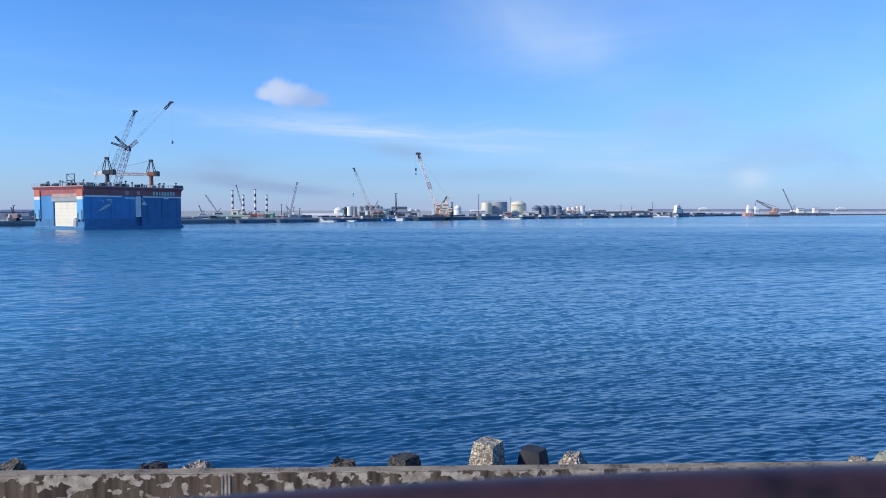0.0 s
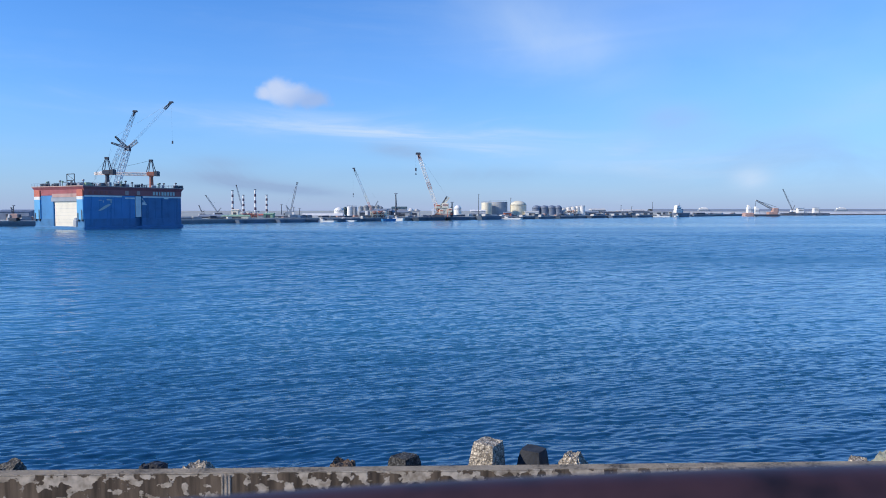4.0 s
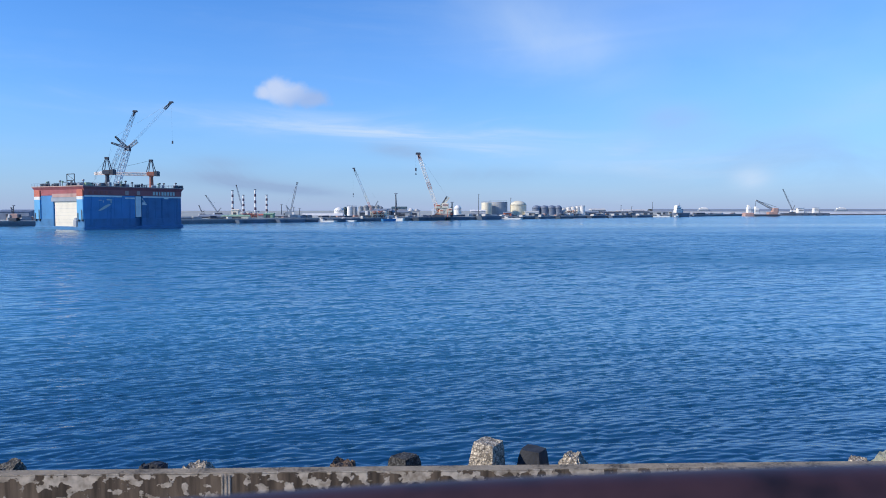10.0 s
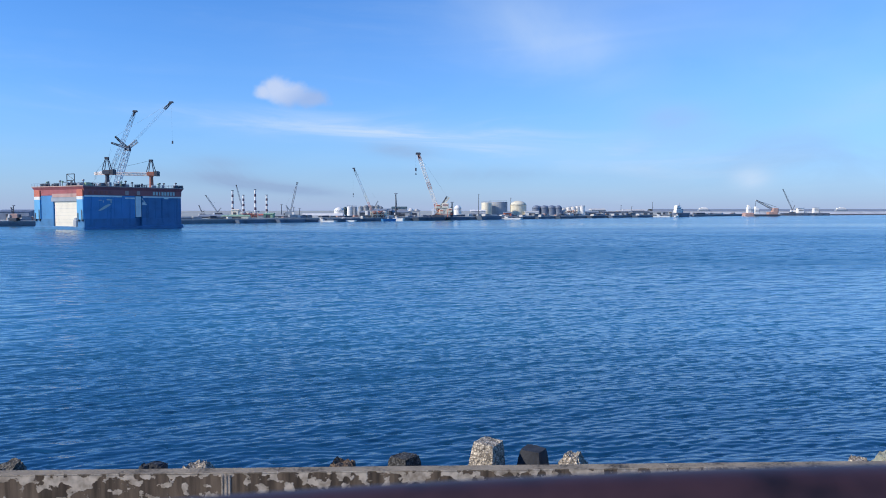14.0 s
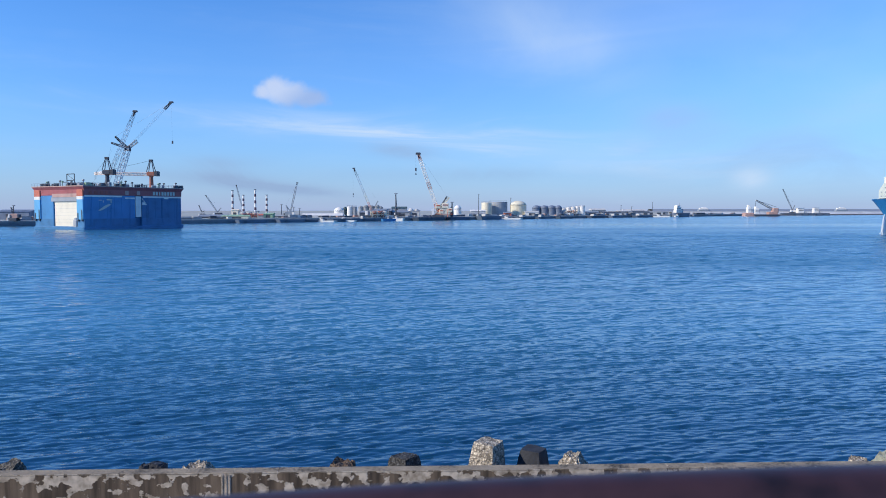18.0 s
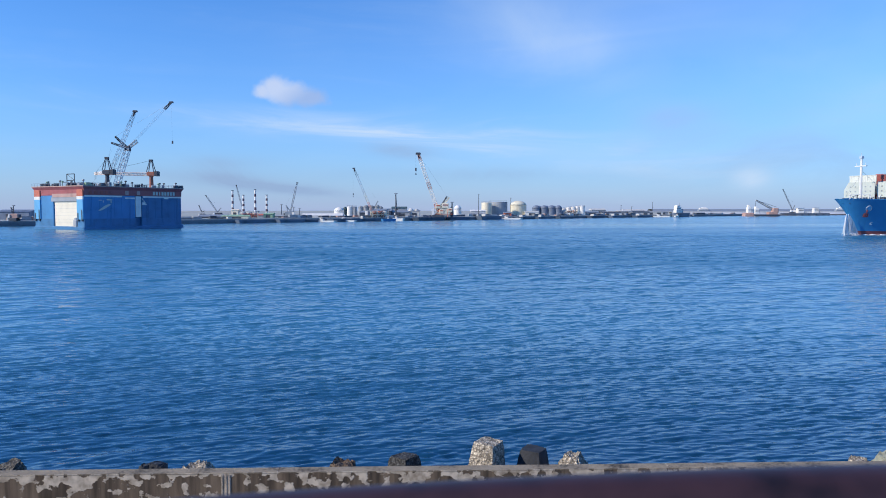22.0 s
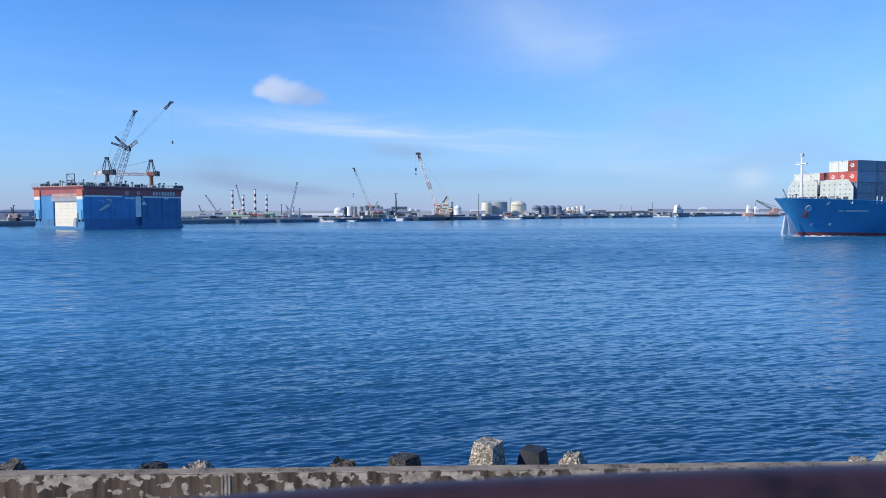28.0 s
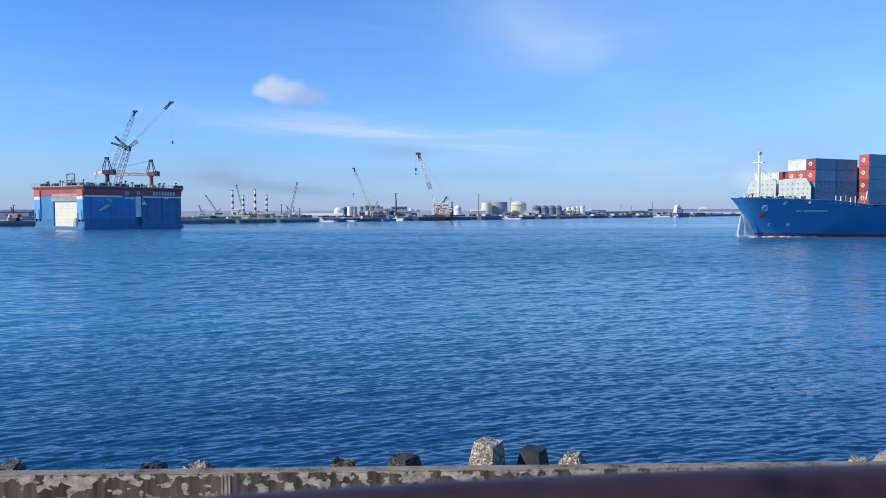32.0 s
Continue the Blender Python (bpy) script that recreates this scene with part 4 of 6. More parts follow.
def barge(x, y, length, height, material, label, house=True, house_mat=None, turn=45.0, house_at=0.3):
    """A work barge or small boat: raked hull, deck rail and a wheelhouse."""
    ob = thing("barge", Matrix.Translation((x, y, 0)) @ pose(0, 0, 0, 0, 0, turn), label, "boat", "boats along the quay")
    w = max(2.4, length * 0.26)
    b = Build()
    hl = length / 2
    prof = [(-hl, 0.9), (-hl + 0.8, 1.0), (hl * 0.86, 1.0), (hl, 0.72)]
    pts, faces = [], []
    for z, k in ((-0.6, 0.86), (height * 0.7, 0.97), (height, 1.0)):
        for px, pw in prof:
            pts += [(px * k, -w / 2 * pw * k, z), (px * k, w / 2 * pw * k, z)]
    for j in range(2):
        o = j * 8
        for i in range(3):
            a = o + i * 2
            faces += [(a, a + 2, a + 10, a + 8), (a + 3, a + 1, a + 9, a + 11)]
        faces += [(o + 1, o, o + 8, o + 9), (o + 6, o + 7, o + 15, o + 14)]
    faces += [(16, 18, 19, 17), (18, 20, 21, 19), (20, 22, 23, 21)]
    b.solid(pts, faces)
    part("hull", b, material, ob)
    if house:
        hx = -hl + length * house_at
        b = Build()
        b.soft_box((hx, 0, height + 0.7), (length * 0.15, w * 0.6, 1.4), 0.12)
        part("wheelhouse", b, house_mat or (WALL_PALE if material is BARGE else WHITE), ob)
        b = Build()
        b.box((hx + length * 0.03, 0, height + 1.0), (length * 0.11, w * 0.62, 0.35))
        part("window_band", b, STEEL_DARK, ob)
        b = Build()
        b.rod((hx, 0, height + 1.4), (hx, 0, height + 3.2), 0.07, 0.04)
        part("mast", b, STEEL_DARK, ob)
    b = Build()
    for s in (-1, 1):
        for i in range(6):
            px = -hl * 0.8 + i * length * 0.13
            b.bar((px, s * w * 0.46, height), (px, s * w * 0.46, height + 0.8), 0.04)
        b.bar((-hl * 0.8, s * w * 0.46, height + 0.8), (-hl * 0.8 + length * 0.65, s * w * 0.46, height + 0.8), 0.04)
    part("deck_rail", b, STEEL_GREY, ob)
    return ob


berths = []
for x, y, length, h, m, label, house in (
        (-90.1, 334, 12, 0.9, BARGE, "dark flat work barge moored at the quay", False),
        (-74.9, 350, 12, 0.9, BARGE, "dark flat work barge moored at the quay", False),
        (-67.6, 366, 10, 0.8, BARGE, "dark flat work barge moored at the quay", False),
        (-60.9, 370, 9, 0.9, WHITE, "small white boat moored at the quay", True),
        (-50.9, 378, 8, 0.9, WHITE, "small white boat moored at the quay", True),
        (-52, 380, 16, 0.9, BARGE, "dark flat work barge moored at the quay", False),
        (-24.8, 398, 5.0, 1.7, WHITE, "white workboat with a tall wheelhouse moored at the quay", True),
        (-42.2, 390, 9, 0.9, BARGE, "low dark boat moored at the quay", True),
        (-8.1, 424, 18, 1.1, BARGE, "long dark barge moored at the quay", False),
        (9.1, 440, 14, 1.1, BARGE, "long dark barge moored at the quay", False),
        (29.7, 455, 16, 1.3, BARGE, "dark barge moored at the quay", True),
        (46, 478, 12, 1.1, WHITE, "small pale boat moored at the quay", True),
        (56.3, 485, 14, 1.2, BARGE, "dark barge moored at the quay", True),
        (70.5, 498, 12, 1.1, BARGE, "dark barge moored at the quay", True),
        (88.5, 515, 14, 1.2, BARGE, "dark barge moored at the quay", False),
        (117.5, 545, 15, 1.4, BARGE, "dark barge moored at the quay", True),
        (137.6, 565, 13, 1.4, BARGE, "dark barge moored at the quay", True),
        (164.8, 590, 17, 1.4, BARGE, "dark barge moored at the quay", True),
        (189.8, 615, 12, 1.4, WHITE, "pale workboat moored at the quay", True)):
    # keep clear of the quay's face
    reach = length * 0.62 if m is WHITE else max(2.4, length * 0.34) / 2
    clear = x + 432 - (reach + 2.2) * 1.42
    if x < 230 and y > clear:
        x, y = x * clear / y, clear
    berths.append((x, y, length * 0.75))
    barge(x, y, length * 1.3, h * (1.7 if m is BARGE and x < 30 else 0.85 if m is WHITE else 1.2), m, label, house, turn=-15.0 if m is WHITE else 45.0)


def cargo_stack(x, y, seed):
    """Crates, pipe bundles and bins stacked on the quay."""
    rng = random.Random(seed)
    ob = thing("cargo_stack", Matrix.Translation((x, y, 2.0)) @ pose(0, 0, 0, 0, 0, 45 + rng.uniform(-8, 8)), "stack of crates and bins on the quay", "cargo", "cargo on the quay")
    px = 0.0
    for i in range(rng.randint(2, 4)):
        w, d, h = rng.uniform(1.8, 5.5), rng.uniform(1.6, 2.6), rng.uniform(0.5, 1.7)
        b = Build()
        b.soft_box((px + w / 2, 0, h / 2), (w, d, h), 0.08)
        crate = part("crate", b, rng.choice((WALL_PALE, STEEL_GREY, STEEL_DARK, ROOF_GREY, STEEL_DARK, FADED_RED, TANK_BLUE, QUAYWALL)), ob)
        b = Build()
        b.box((px + w / 2, 0, h + 0.06), (w * 0.96, d * 1.04, 0.12))
        part("lid", b, ROOF_GREY, crate)
        px += w + rng.uniform(0.1, 1.2)
    return ob


rng_quay = random.Random(77)
for k in range(46):
    u = -170 + k * 13.2 + rng_quay.uniform(-4, 4)
    v = rng_quay.uniform(3, 16)
    if -200 < u < 430:
        p = QUAY @ Vector((u, v, 0))
        if not -100 < p.x < -90:
            cargo_stack(p.x, p.y, 100 + k)
for x, y, seed in ((-169.5, 276, 7), (-174.5, 284, 12), (-166.0, 279, 15)):
    cargo_stack(x, y, seed)

for k in range(26):
    # small craft lying along the quay between the barges
    u = -120 + k * 17.5 + rng_quay.uniform(-5, 5)
    p = QUAY @ Vector((u, -rng_quay.uniform(4, 9), 0))
    if any(math.hypot(p.x - bx, p.y - by) < reach + 5 for bx, by, reach in berths):
        continue
    barge(p.x, p.y, rng_quay.uniform(6, 11), rng_quay.uniform(0.8, 1.6), rng_quay.choice((BARGE, BARGE, WHITE, DOCK_BLUE, STEEL_GREY)), "small workboat with a little wheelhouse along the quay", True,
          rng_quay.choice((WHITE, WHITE, STEEL_GREY)), 45 + rng_quay.choice((0, 180)) + rng_quay.uniform(-6, 6), rng_quay.uniform(0.25, 0.5))


def loading_frame(x, y, w, h, label):
    """A cluttered steel loading frame with hoppers at the water's edge."""
    rng = random.Random(int(abs(x) * 10))
    ob = thing("loading_frame", Matrix.Translation((x, y, 2.0)) @ pose(0, 0, 0, 0, 0, 20), label, "machinery", "machinery on the quay")
    for i in range(4):
        px = -w / 2 + w * i / 3
        b = Build()
        for s in (-1, 1):
            b.bar((px, s * 1.6, 0), (px, s * 1.6, h * rng.uniform(0.7, 1)), 0.16)
        b.bar((px, -1.6, h * 0.7), (px, 1.6, h * 0.7), 0.14)
        part("trestle", b, rng.choice((ORANGE, CREAM, STEEL_GREY)), ob)
    for z in (0.4, 0.7):
        b = Build()
        for s in (-1, 1):
            b.bar((-w / 2, s * 1.6, h * z), (w / 2, s * 1.6, h * z), 0.15)
        for i in range(6):
            b.bar((-w / 2 + w * i / 6, -1.6, h * (z - 0.3)), (-w / 2 + w * (i + 1) / 6, -1.6, h * z), 0.09)
        part("beam", b, rng.choice((ORANGE, CREAM)), ob)
    for i in range(3):
        b = Build()
        c = -w / 3 + w * i / 3
        b.lathe((c, 0, 0), [(0.3, h * 0.35), (1.3, h * 0.6), (1.3, h * rng.uniform(0.75, 1.0))], 12)
        part("hopper", b, rng.choice((WHITE, ORANGE, WALL_PALE)), ob)
    b = Build()
    b.lattice((-w / 2, 0, h * 0.4), (w * 0.6, 0, h * 1.1), 0.9, 0.7, 10, 0.09)
    part("conveyor", b, STEEL_GREY, ob)
    return ob


loading_frame(-35.5, 398, 9.5, 4.2, "cluttered orange and grey loading frame at the water's edge")
loading_frame(0.69, 432, 8.0, 5.0, "orange and cream steel frame under the crawler crane")
loading_frame(-101.8, 372, 9.0, 3.0, "low rusty loading frame at the water's edge")
loading_frame(100.7, 560, 10.0, 4.6, "pale pipe frame beside the tank cluster")


def dredger():
    """A grab dredger far off: red hull, white houses, grey jib and a red crane house."""
    ob = thing("grab_dredger", Matrix.Translation((306.0, 690, 0)), "far dredger with red hull, white houses and grey jib", "ship")
    b = Build()
    b.soft_box((-9.5, 0, 1.2), (9.5, 7, 4.6), 0.8)
    part("hull", b, FADED_RED, ob)
    b = Build()
    b.soft_box((7.5, 0, 0.6), (25, 8, 2.6), 0.5)
    part("barge_hull", b, STEEL_DARK, ob)
    for cx, w, h in ((-9.0, 3.4, 8.6), (-1.6, 4.6, 7.2)):
        b = Build()
        b.soft_box((cx, 0, h / 2 + 1.6), (w, 5, h - 2), 0.4)
        b.soft_box((cx - 0.4, 0, h + 1.2), (w * 0.5, 3, 2.6), 0.3)
        house = part("deckhouse", b, WHITE, ob)
        b = Build()
        b.box((cx, -2.53, h * 0.72), (w * 0.8, 0.08, 0.7))
        part("window_band", b, STEEL_DARK, house)
    b = Build()
    b.soft_box((16.4, 0, 5.6), (5.6, 5, 5.0), 0.5)
    b.soft_box((14.0, 0, 3.0), (9.0, 5.6, 2.6), 0.4)
    part("crane_house", b, FADED_RED, ob)
    b = Build()
    b.lattice((16, 0, 6), (-2.0, 0, 15.6), 1.5, 1.0, 9, 0.22)
    part("jib", b, STEEL_GREY, ob)
    b = Build()
    b.bar((-2.0, 0, 15.6), (-3.0, 0, 5.0), 0.22)
    b.bar((-2.0, 0, 15.6), (18, 0, 9), 0.14)
    part("rope", b, STEEL_DARK, ob)
    b = Build()
    b.soft_box((-3.0, 0, 4.4), (1.6, 1.6, 1.8), 0.3)
    part("grab", b, STEEL_DARK, ob)
    return ob


dredger()


def work_pontoon():
    """A long flat pontoon that carries the far crawler crane and two white site houses."""
    ob = thing("work_pontoon", Matrix.Translation((394.0, 800, 0)), "long dark flat work pontoon far off", "pontoon")
    b = Build()
    b.soft_box((0, 0, 0.7), (76, 16, 4.0), 0.6)
    part("hull", b, BARGE, ob)
    for x in range(-34, 35, 8):
        b = Build()
        b.rod((x, -8.1, 0.8), (x, -8.1, 2.2), 0.5, 0.5, 10)
        part("fender", b, STEEL_DARK, ob)
    for x, w, h in ((7.4, 7.0, 5.4), (24.6, 5.6, 5.8)):
        house = thing("site_house", Matrix.Translation((394.0 + x, 798, 2.7)), "white site house on the work pontoon", "building", "site houses on the pontoon")
        b = Build()
        b.soft_box((0, 0, h / 2), (w, 5, h), 0.3)
        part("wall", b, WHITE, house)
        b = Build()
        b.box((0, 0, h + 0.1), (w + 0.6, 5.6, 0.25))
        part("roof", b, ROOF_GREY, house)
        b = Build()
        b.box((0, -2.52, h * 0.6), (w * 0.8, 0.1, 0.8))
        part("window_band", b, STEEL_DARK, house)
        b = Build()
        b.soft_box((w * 0.8, 0, 0.8), (w * 0.5, 4, 1.6), 0.2)
        part("annex", b, WALL_PALE, house)


work_pontoon()


def breakwater(x0, x1, y, top, depth, material, label, slant=0.0):
    """A low mole from x0 to x1; slant: how fast it draws away on the way."""
    b = Build()
    n = 60
    pts, faces = [], []
    rng = random.Random(int(x0))
    for i in range(n + 1):
        x = x0 + (x1 - x0) * i / n
        k = rng.uniform(-0.2, 0.2)
        yy = y + slant * (x - x0)
        pts += [(x, yy - depth * 1.6, -1), (x, yy - depth / 2 + k, top - 0.4 + k), (x, yy - depth / 2 + 0.6, top + k * 0.4), (x, yy + depth / 2, top), (x, yy + depth, -1)]
    for i in range(n):
        faces += [(i * 5 + k, (i + 1) * 5 + k, (i + 1) * 5 + k + 1, i * 5 + k + 1) for k in range(4)]
    b.solid(pts, faces)
    return single("breakwater", b, material, label, "breakwater", kind="structure")


breakwater(226.1, 760.0, 706, 4.2, 8, mat("bleached_concrete", (0.68, 0.66, 0.62), 0.9, scale=0.03, vary=0.25), "long low pale concrete breakwater", 0.62)
breakwater(200.9, 760.0, 680, 1.3, 7, ROCK, "dark rock toe of the long breakwater", 0.62)
breakwater(757.1, 1894.8, 2600, 9.5, 40, STEEL_GREY, "far dark breakwater on the horizon")


def distant_ship(x, y, length, label):
    """A white vessel far out near the horizon."""
    ob = thing("distant_ship", Matrix.Translation((x, y, 0)), label, "ship", "ships far out")
    b = Build()
    b.soft_box((0, 0, 4.0), (length, 12, 9.0), 2.0)
    part("hull", b, STEEL_GREY, ob)
    b = Build()
    b.soft_box((0, 0, 11.0), (length * 0.75, 9, 5.0), 1.0)
    b.soft_box((length * 0.05, 0, 14.5), (length * 0.4, 7, 3.4), 0.8)
    part("deckhouse", b, WHITE, ob)
    return ob


distant_ship(935.0, 2550, 40, "white vessel far out behind the breakwater")
distant_ship(1424.0, 2540, 44, "white vessel far out behind the breakwater")

# ---- floating dock ----
def dock_bars(ob, rows, material, y, name="lettering", h=1.2, parent=None):
    """Painted characters that cannot be read, as plain bars: (x, width) rows on a face at height z."""
    for x, w, z in rows:
        b = Build()
        b.box((x, y, z), (w, 0.06, h))
        part(name, b, material, parent or ob)


def floating_dock():
    """Local x runs along the dock's long side, y across its end, z up."""
    ob = thing("floating_dock", Matrix.Translation((-110.5, 218.7, 0)) @ pose(0, 0, 0, 0, 0, 60), "blue and red floating dock with a white-fronted bay", "floating dock")
    L, D = 36.5, 26.1
    near, far = 3.4, 16.0                     # the bay opens between the wings
    b = Build()
    b.soft_box((L / 2 + 0.2, D / 2, 0.0), (L + 1.2, D + 0.5, 1.9), 0.25)
    part("pontoon", b, DOCK_DARK, ob, "dark blue pontoon at the waterline")
    # wing walls: the near one in two lengths, the far one behind
    for x0, x1, y0, y1, paint in ((0, 18.0, 0, near, DOCK_BLUE), (20.5, L, 0, near, DOCK_MID), (0, L, far, D, DOCK_BLUE)):
        b = Build()
        b.soft_box(((x0 + x1) / 2, (y0 + y1) / 2, 5.85), (x1 - x0, y1 - y0, 9.9), 0.12)
        wing = part("wing_wall", b, paint, ob)
        b = Build()
        b.soft_box(((x0 + x1) / 2, (y0 + y1) / 2, 2.1), (x1 - x0 + 0.08, y1 - y0 + 0.08, 2.6), 0.12)
        part("lower_strake", b, DOCK_DARK, wing)
        # plating seams, strakes and rubbing bars down the long side
        if y0 == 0:
            for i in range(1, int((x1 - x0) / 2.6)):
                b = Build()
                b.box((x0 + i * 2.6, -0.02, 5.9), (0.07, 0.05, 9.2))
                part("seam", b, paint, wing)
            for z in (4.6, 7.2):
                b = Build()
                b.box(((x0 + x1) / 2, -0.02, z), (x1 - x0 - 0.3, 0.045, 0.06))
                part("strake", b, paint, wing)
            for k in range(3):
                x = x0 + (x1 - x0) * (0.12 + 0.38 * k)
                b = Build()
                for side in (-0.22, 0.22):
                    b.bar((x + side, -0.12, 1.0), (x + side, -0.12, 10.4), 0.03)
                for r in range(22):
                    b.bar((x - 0.22, -0.12, 1.2 + r * 0.42), (x + 0.22, -0.12, 1.2 + r * 0.42), 0.02)
                part("ladder", b, paint, wing)
    # link between the two near lengths, set back, and its white panel
    b = Build()
    b.box((19.25, 2.2, 5.8), (2.6, 2.2, 9.6))
    part("link_wall", b, DOCK_DARK, ob)
    b = Build()
    b.soft_box((19.2, 0.35, 7.2), (2.1, 0.8, 6.8), 0.08)
    part("white_panel", b, WHITE, ob, "tall white panel in the gap")
    b = Build()
    b.bar((20.5, -0.1, 9.9), (22.2, -0.15, 7.9), 0.14)
    b.bar((20.5, -0.1, 7.9), (22.2, -0.15, 7.9), 0.14)
    b.box((21.2, -0.06, 8.3), (1.1, 0.1, 0.7))
    part("bracket", b, WHITE, ob)
    # red top band, flaring outwards, with a deck that oversails
    b = Build()
    for z0, z1, e0, e1 in ((10.75, 12.5, 0.03, 0.1), (12.5, 13.4, 0.1, 0.6)):
        pts = []
        for z, e in ((z0, e0), (z1, e1)):
            pts += [(-e, -e, z), (L + e, -e, z), (L + e, D + e, z), (-e, D + e, z)]
        b.solid(pts, [(0, 1, 5, 4), (1, 2, 6, 5), (2, 3, 7, 6), (3, 0, 4, 7)])
    part("top_band", b, DOCK_RED, ob, "dull red band with a flaring rim")
    b = Build()
    b.box((L / 2, D / 2, 13.54), (L + 1.3, D + 1.3, 0.28))
    part("top_deck", b, FADED_RED, ob, "worn reddish deck edge")
    # white line under the band, in runs with a drop and a scallop
    for x, w, z in ((6.6, 13.0, 10.45), (16.0, 3.6, 9.95), (28.6, 15.4, 10.45), (30.2, 1.8, 10.1)):
        b = Build()
        b.box((x, -0.06, z), (w, 0.05, 0.5))
        part("white_line", b, WHITE, ob)
    # light blue corner columns with white and orange caps
    for y0, y1 in ((0.0, near), (22.6, D)):
        for z0, z1, m in ((3.2, 9.4, DOCK_LIGHT), (9.4, 10.4, WHITE), (10.4, 12.5, ORANGE)):
            b = Build()
            b.soft_box((-0.12, (y0 + y1) / 2, (z0 + z1) / 2), (0.5, y1 - y0 - 0.3, z1 - z0), 0.06)
            part("column", b, m, ob)
        for yy, h in ((y0 + 0.7, 3.6), (y1 - 0.7, 2.6)):
            b = Build()
            b.soft_box((-0.2, yy, 2.6 + h / 2), (0.5, 0.6, h), 0.1)
            part("fender", b, STEEL_DARK, ob)
    # recessed white front between the wings
    b = Build()
    b.box((0.85, (near + far) / 2, 5.7), (0.5, far - near - 0.02, 9.4))
    part("backing", b, STEEL_GREY, ob)
    for i in range(7):
        z0 = 0.98 + i * 1.12
        b = Build()
        b.soft_box((0.48, (near + far) / 2, z0 + 0.54), (0.24, far - near - 0.4, 1.09), 0.02)
        part("white_panel", b, WARM_WHITE, ob)
    b = Build()
    b.soft_box((0.45, (near + far) / 2 + 0.5, 9.45), (1.0, far - near + 1.3, 1.3), 0.1)
    part("lintel", b, ROOF_GREY, ob)
    b = Build()
    b.soft_box((0.35, (near + far) / 2 + 0.3, 10.75), (0.8, far - near + 0.4, 1.2), 0.1)
    part("lintel", b, FADED_RED, ob, "faded red beam over the bay")
    b = Build()
    b.soft_box((0.2, 4.6, 1.9), (1.0, 2.0, 2.4), 0.3)
    b.soft_box((0.2, 4.6, 3.3), (0.7, 1.2, 0.8), 0.2)
    part("winch_box", b, ROOF_GREY, ob, "grey winch housing")
    # painted emblem: a swoosh of two curved strokes
    b = Build()
    pts, faces = [], []
    for i in range(13):
        u = i / 12
        x, z = 4.8 + 4.4 * u, 5.8 + 2.1 * u ** 1.5
        w = 0.95 * math.sin(math.pi * (0.06 + 0.9 * u)) ** 0.8
        pts += [(x, -0.06, z), (x, -0.06, z + w)]
    faces = [(2 * i, 2 * i + 2, 2 * i + 3, 2 * i + 1) for i in range(12)]
    b.solid(pts, faces)
    b.box((8.6, -0.055, 9.4), (1.9, 0.05, 0.45))
    b.box((9.2, -0.055, 8.9), (0.5, 0.05, 1.1))
    b.box((5.4, -0.055, 9.2), (1.0, 0.05, 0.25))
    b.box((6.5, -0.055, 8.8), (0.35, 0.05, 0.6))
    part("emblem", b, BREAKER, ob, "white painted swoosh emblem")
    # lettering that cannot be read
    dock_bars(ob, [(25.2 + i * 1.15, 0.4 if i == 2 else 0.8, 11.65) for i in range(8)], BREAKER, -0.13)
    dock_bars(ob, [(14.9, 1.3, 11.65), (19.2, 1.2, 11.65)], mat("faded_cream_letters", (0.5, 0.33, 0.28), 0.6), -0.13, h=1.3)
    dock_bars(ob, [(x, 1.0, 11.6) for x in (2.1, 4.0, 5.9, 7.6)], mat("faded_red_letters", (0.38, 0.09, 0.07), 0.6), -0.13, h=1.0)
    # deck edge rails
    e = 0.55
    for (xa, ya), (xb, yb) in (((-e, -e), (L + e, -e)), ((-e, -e), (-e, D + e)), ((L + e, -e), (L + e, D + e))):
        b = Build()
        n = 18
        for i in range(n + 1):
            p = Vector((xa, ya, 13.68)).lerp(Vector((xb, yb, 13.68)), i / n)
            b.bar(p, p + Vector((0, 0, 0.95)), 0.035)
        for h in (0.5, 0.95):
            b.bar((xa, ya, 13.68 + h), (xb, yb, 13.68 + h), 0.025)
        part("deck_rail", b, STEEL_GREY, ob)
    # deck gear: lockers, vents, bollards and winches
    rng = random.Random(11)
    for i in range(64):
        if i < 34:
            x, y = rng.uniform(0, L), rng.uniform(0.2, 4)
        else:
            x, y = rng.uniform(0.2, 4), rng.uniform(0, D)
        s = (rng.uniform(0.5, 2.0), rng.uniform(0.5, 1.4), rng.uniform(0.35, 1.3))
        paint = rng.choice((STEEL_GREY, STEEL_DARK, STEEL_DARK, WHITE, STEEL_GREY, GREEN))
        b = Build()
        kind = i % 4
        if kind == 0:
            b.soft_box((x, y, 13.68 + s[2] / 2), s, 0.1, rng.uniform(0, 0.3))
            part("deck_locker", b, paint, ob)
        elif kind == 1:
            b.rod((x, y, 13.68), (x, y, 14.1 + s[2]), 0.16, 0.16, 8)
            b.lathe((x, y, 14.1 + s[2]), [(0.18, 0), (0.42, 0.15), (0.36, 0.4), (0.1, 0.5)], 10)
            part("vent_cowl", b, paint, ob)
        elif kind == 2:
            b.rod((x - 0.6, y, 14.2), (x + 0.6, y, 14.2), 0.42, 0.42, 10)
            b.box((x, y, 13.85), (1.6, 1.0, 0.34))
            b.box((x + 0.75, y, 14.2), (0.2, 0.8, 1.0))
            part("winch", b, STEEL_DARK, ob)
        else:
            for side in (-0.4, 0.4):
                b.lathe((x + side, y, 13.68), [(0.2, 0), (0.18, 0.6), (0.28, 0.66), (0.28, 0.8)], 10)
            b.box((x, y, 13.74), (1.3, 0.5, 0.12))
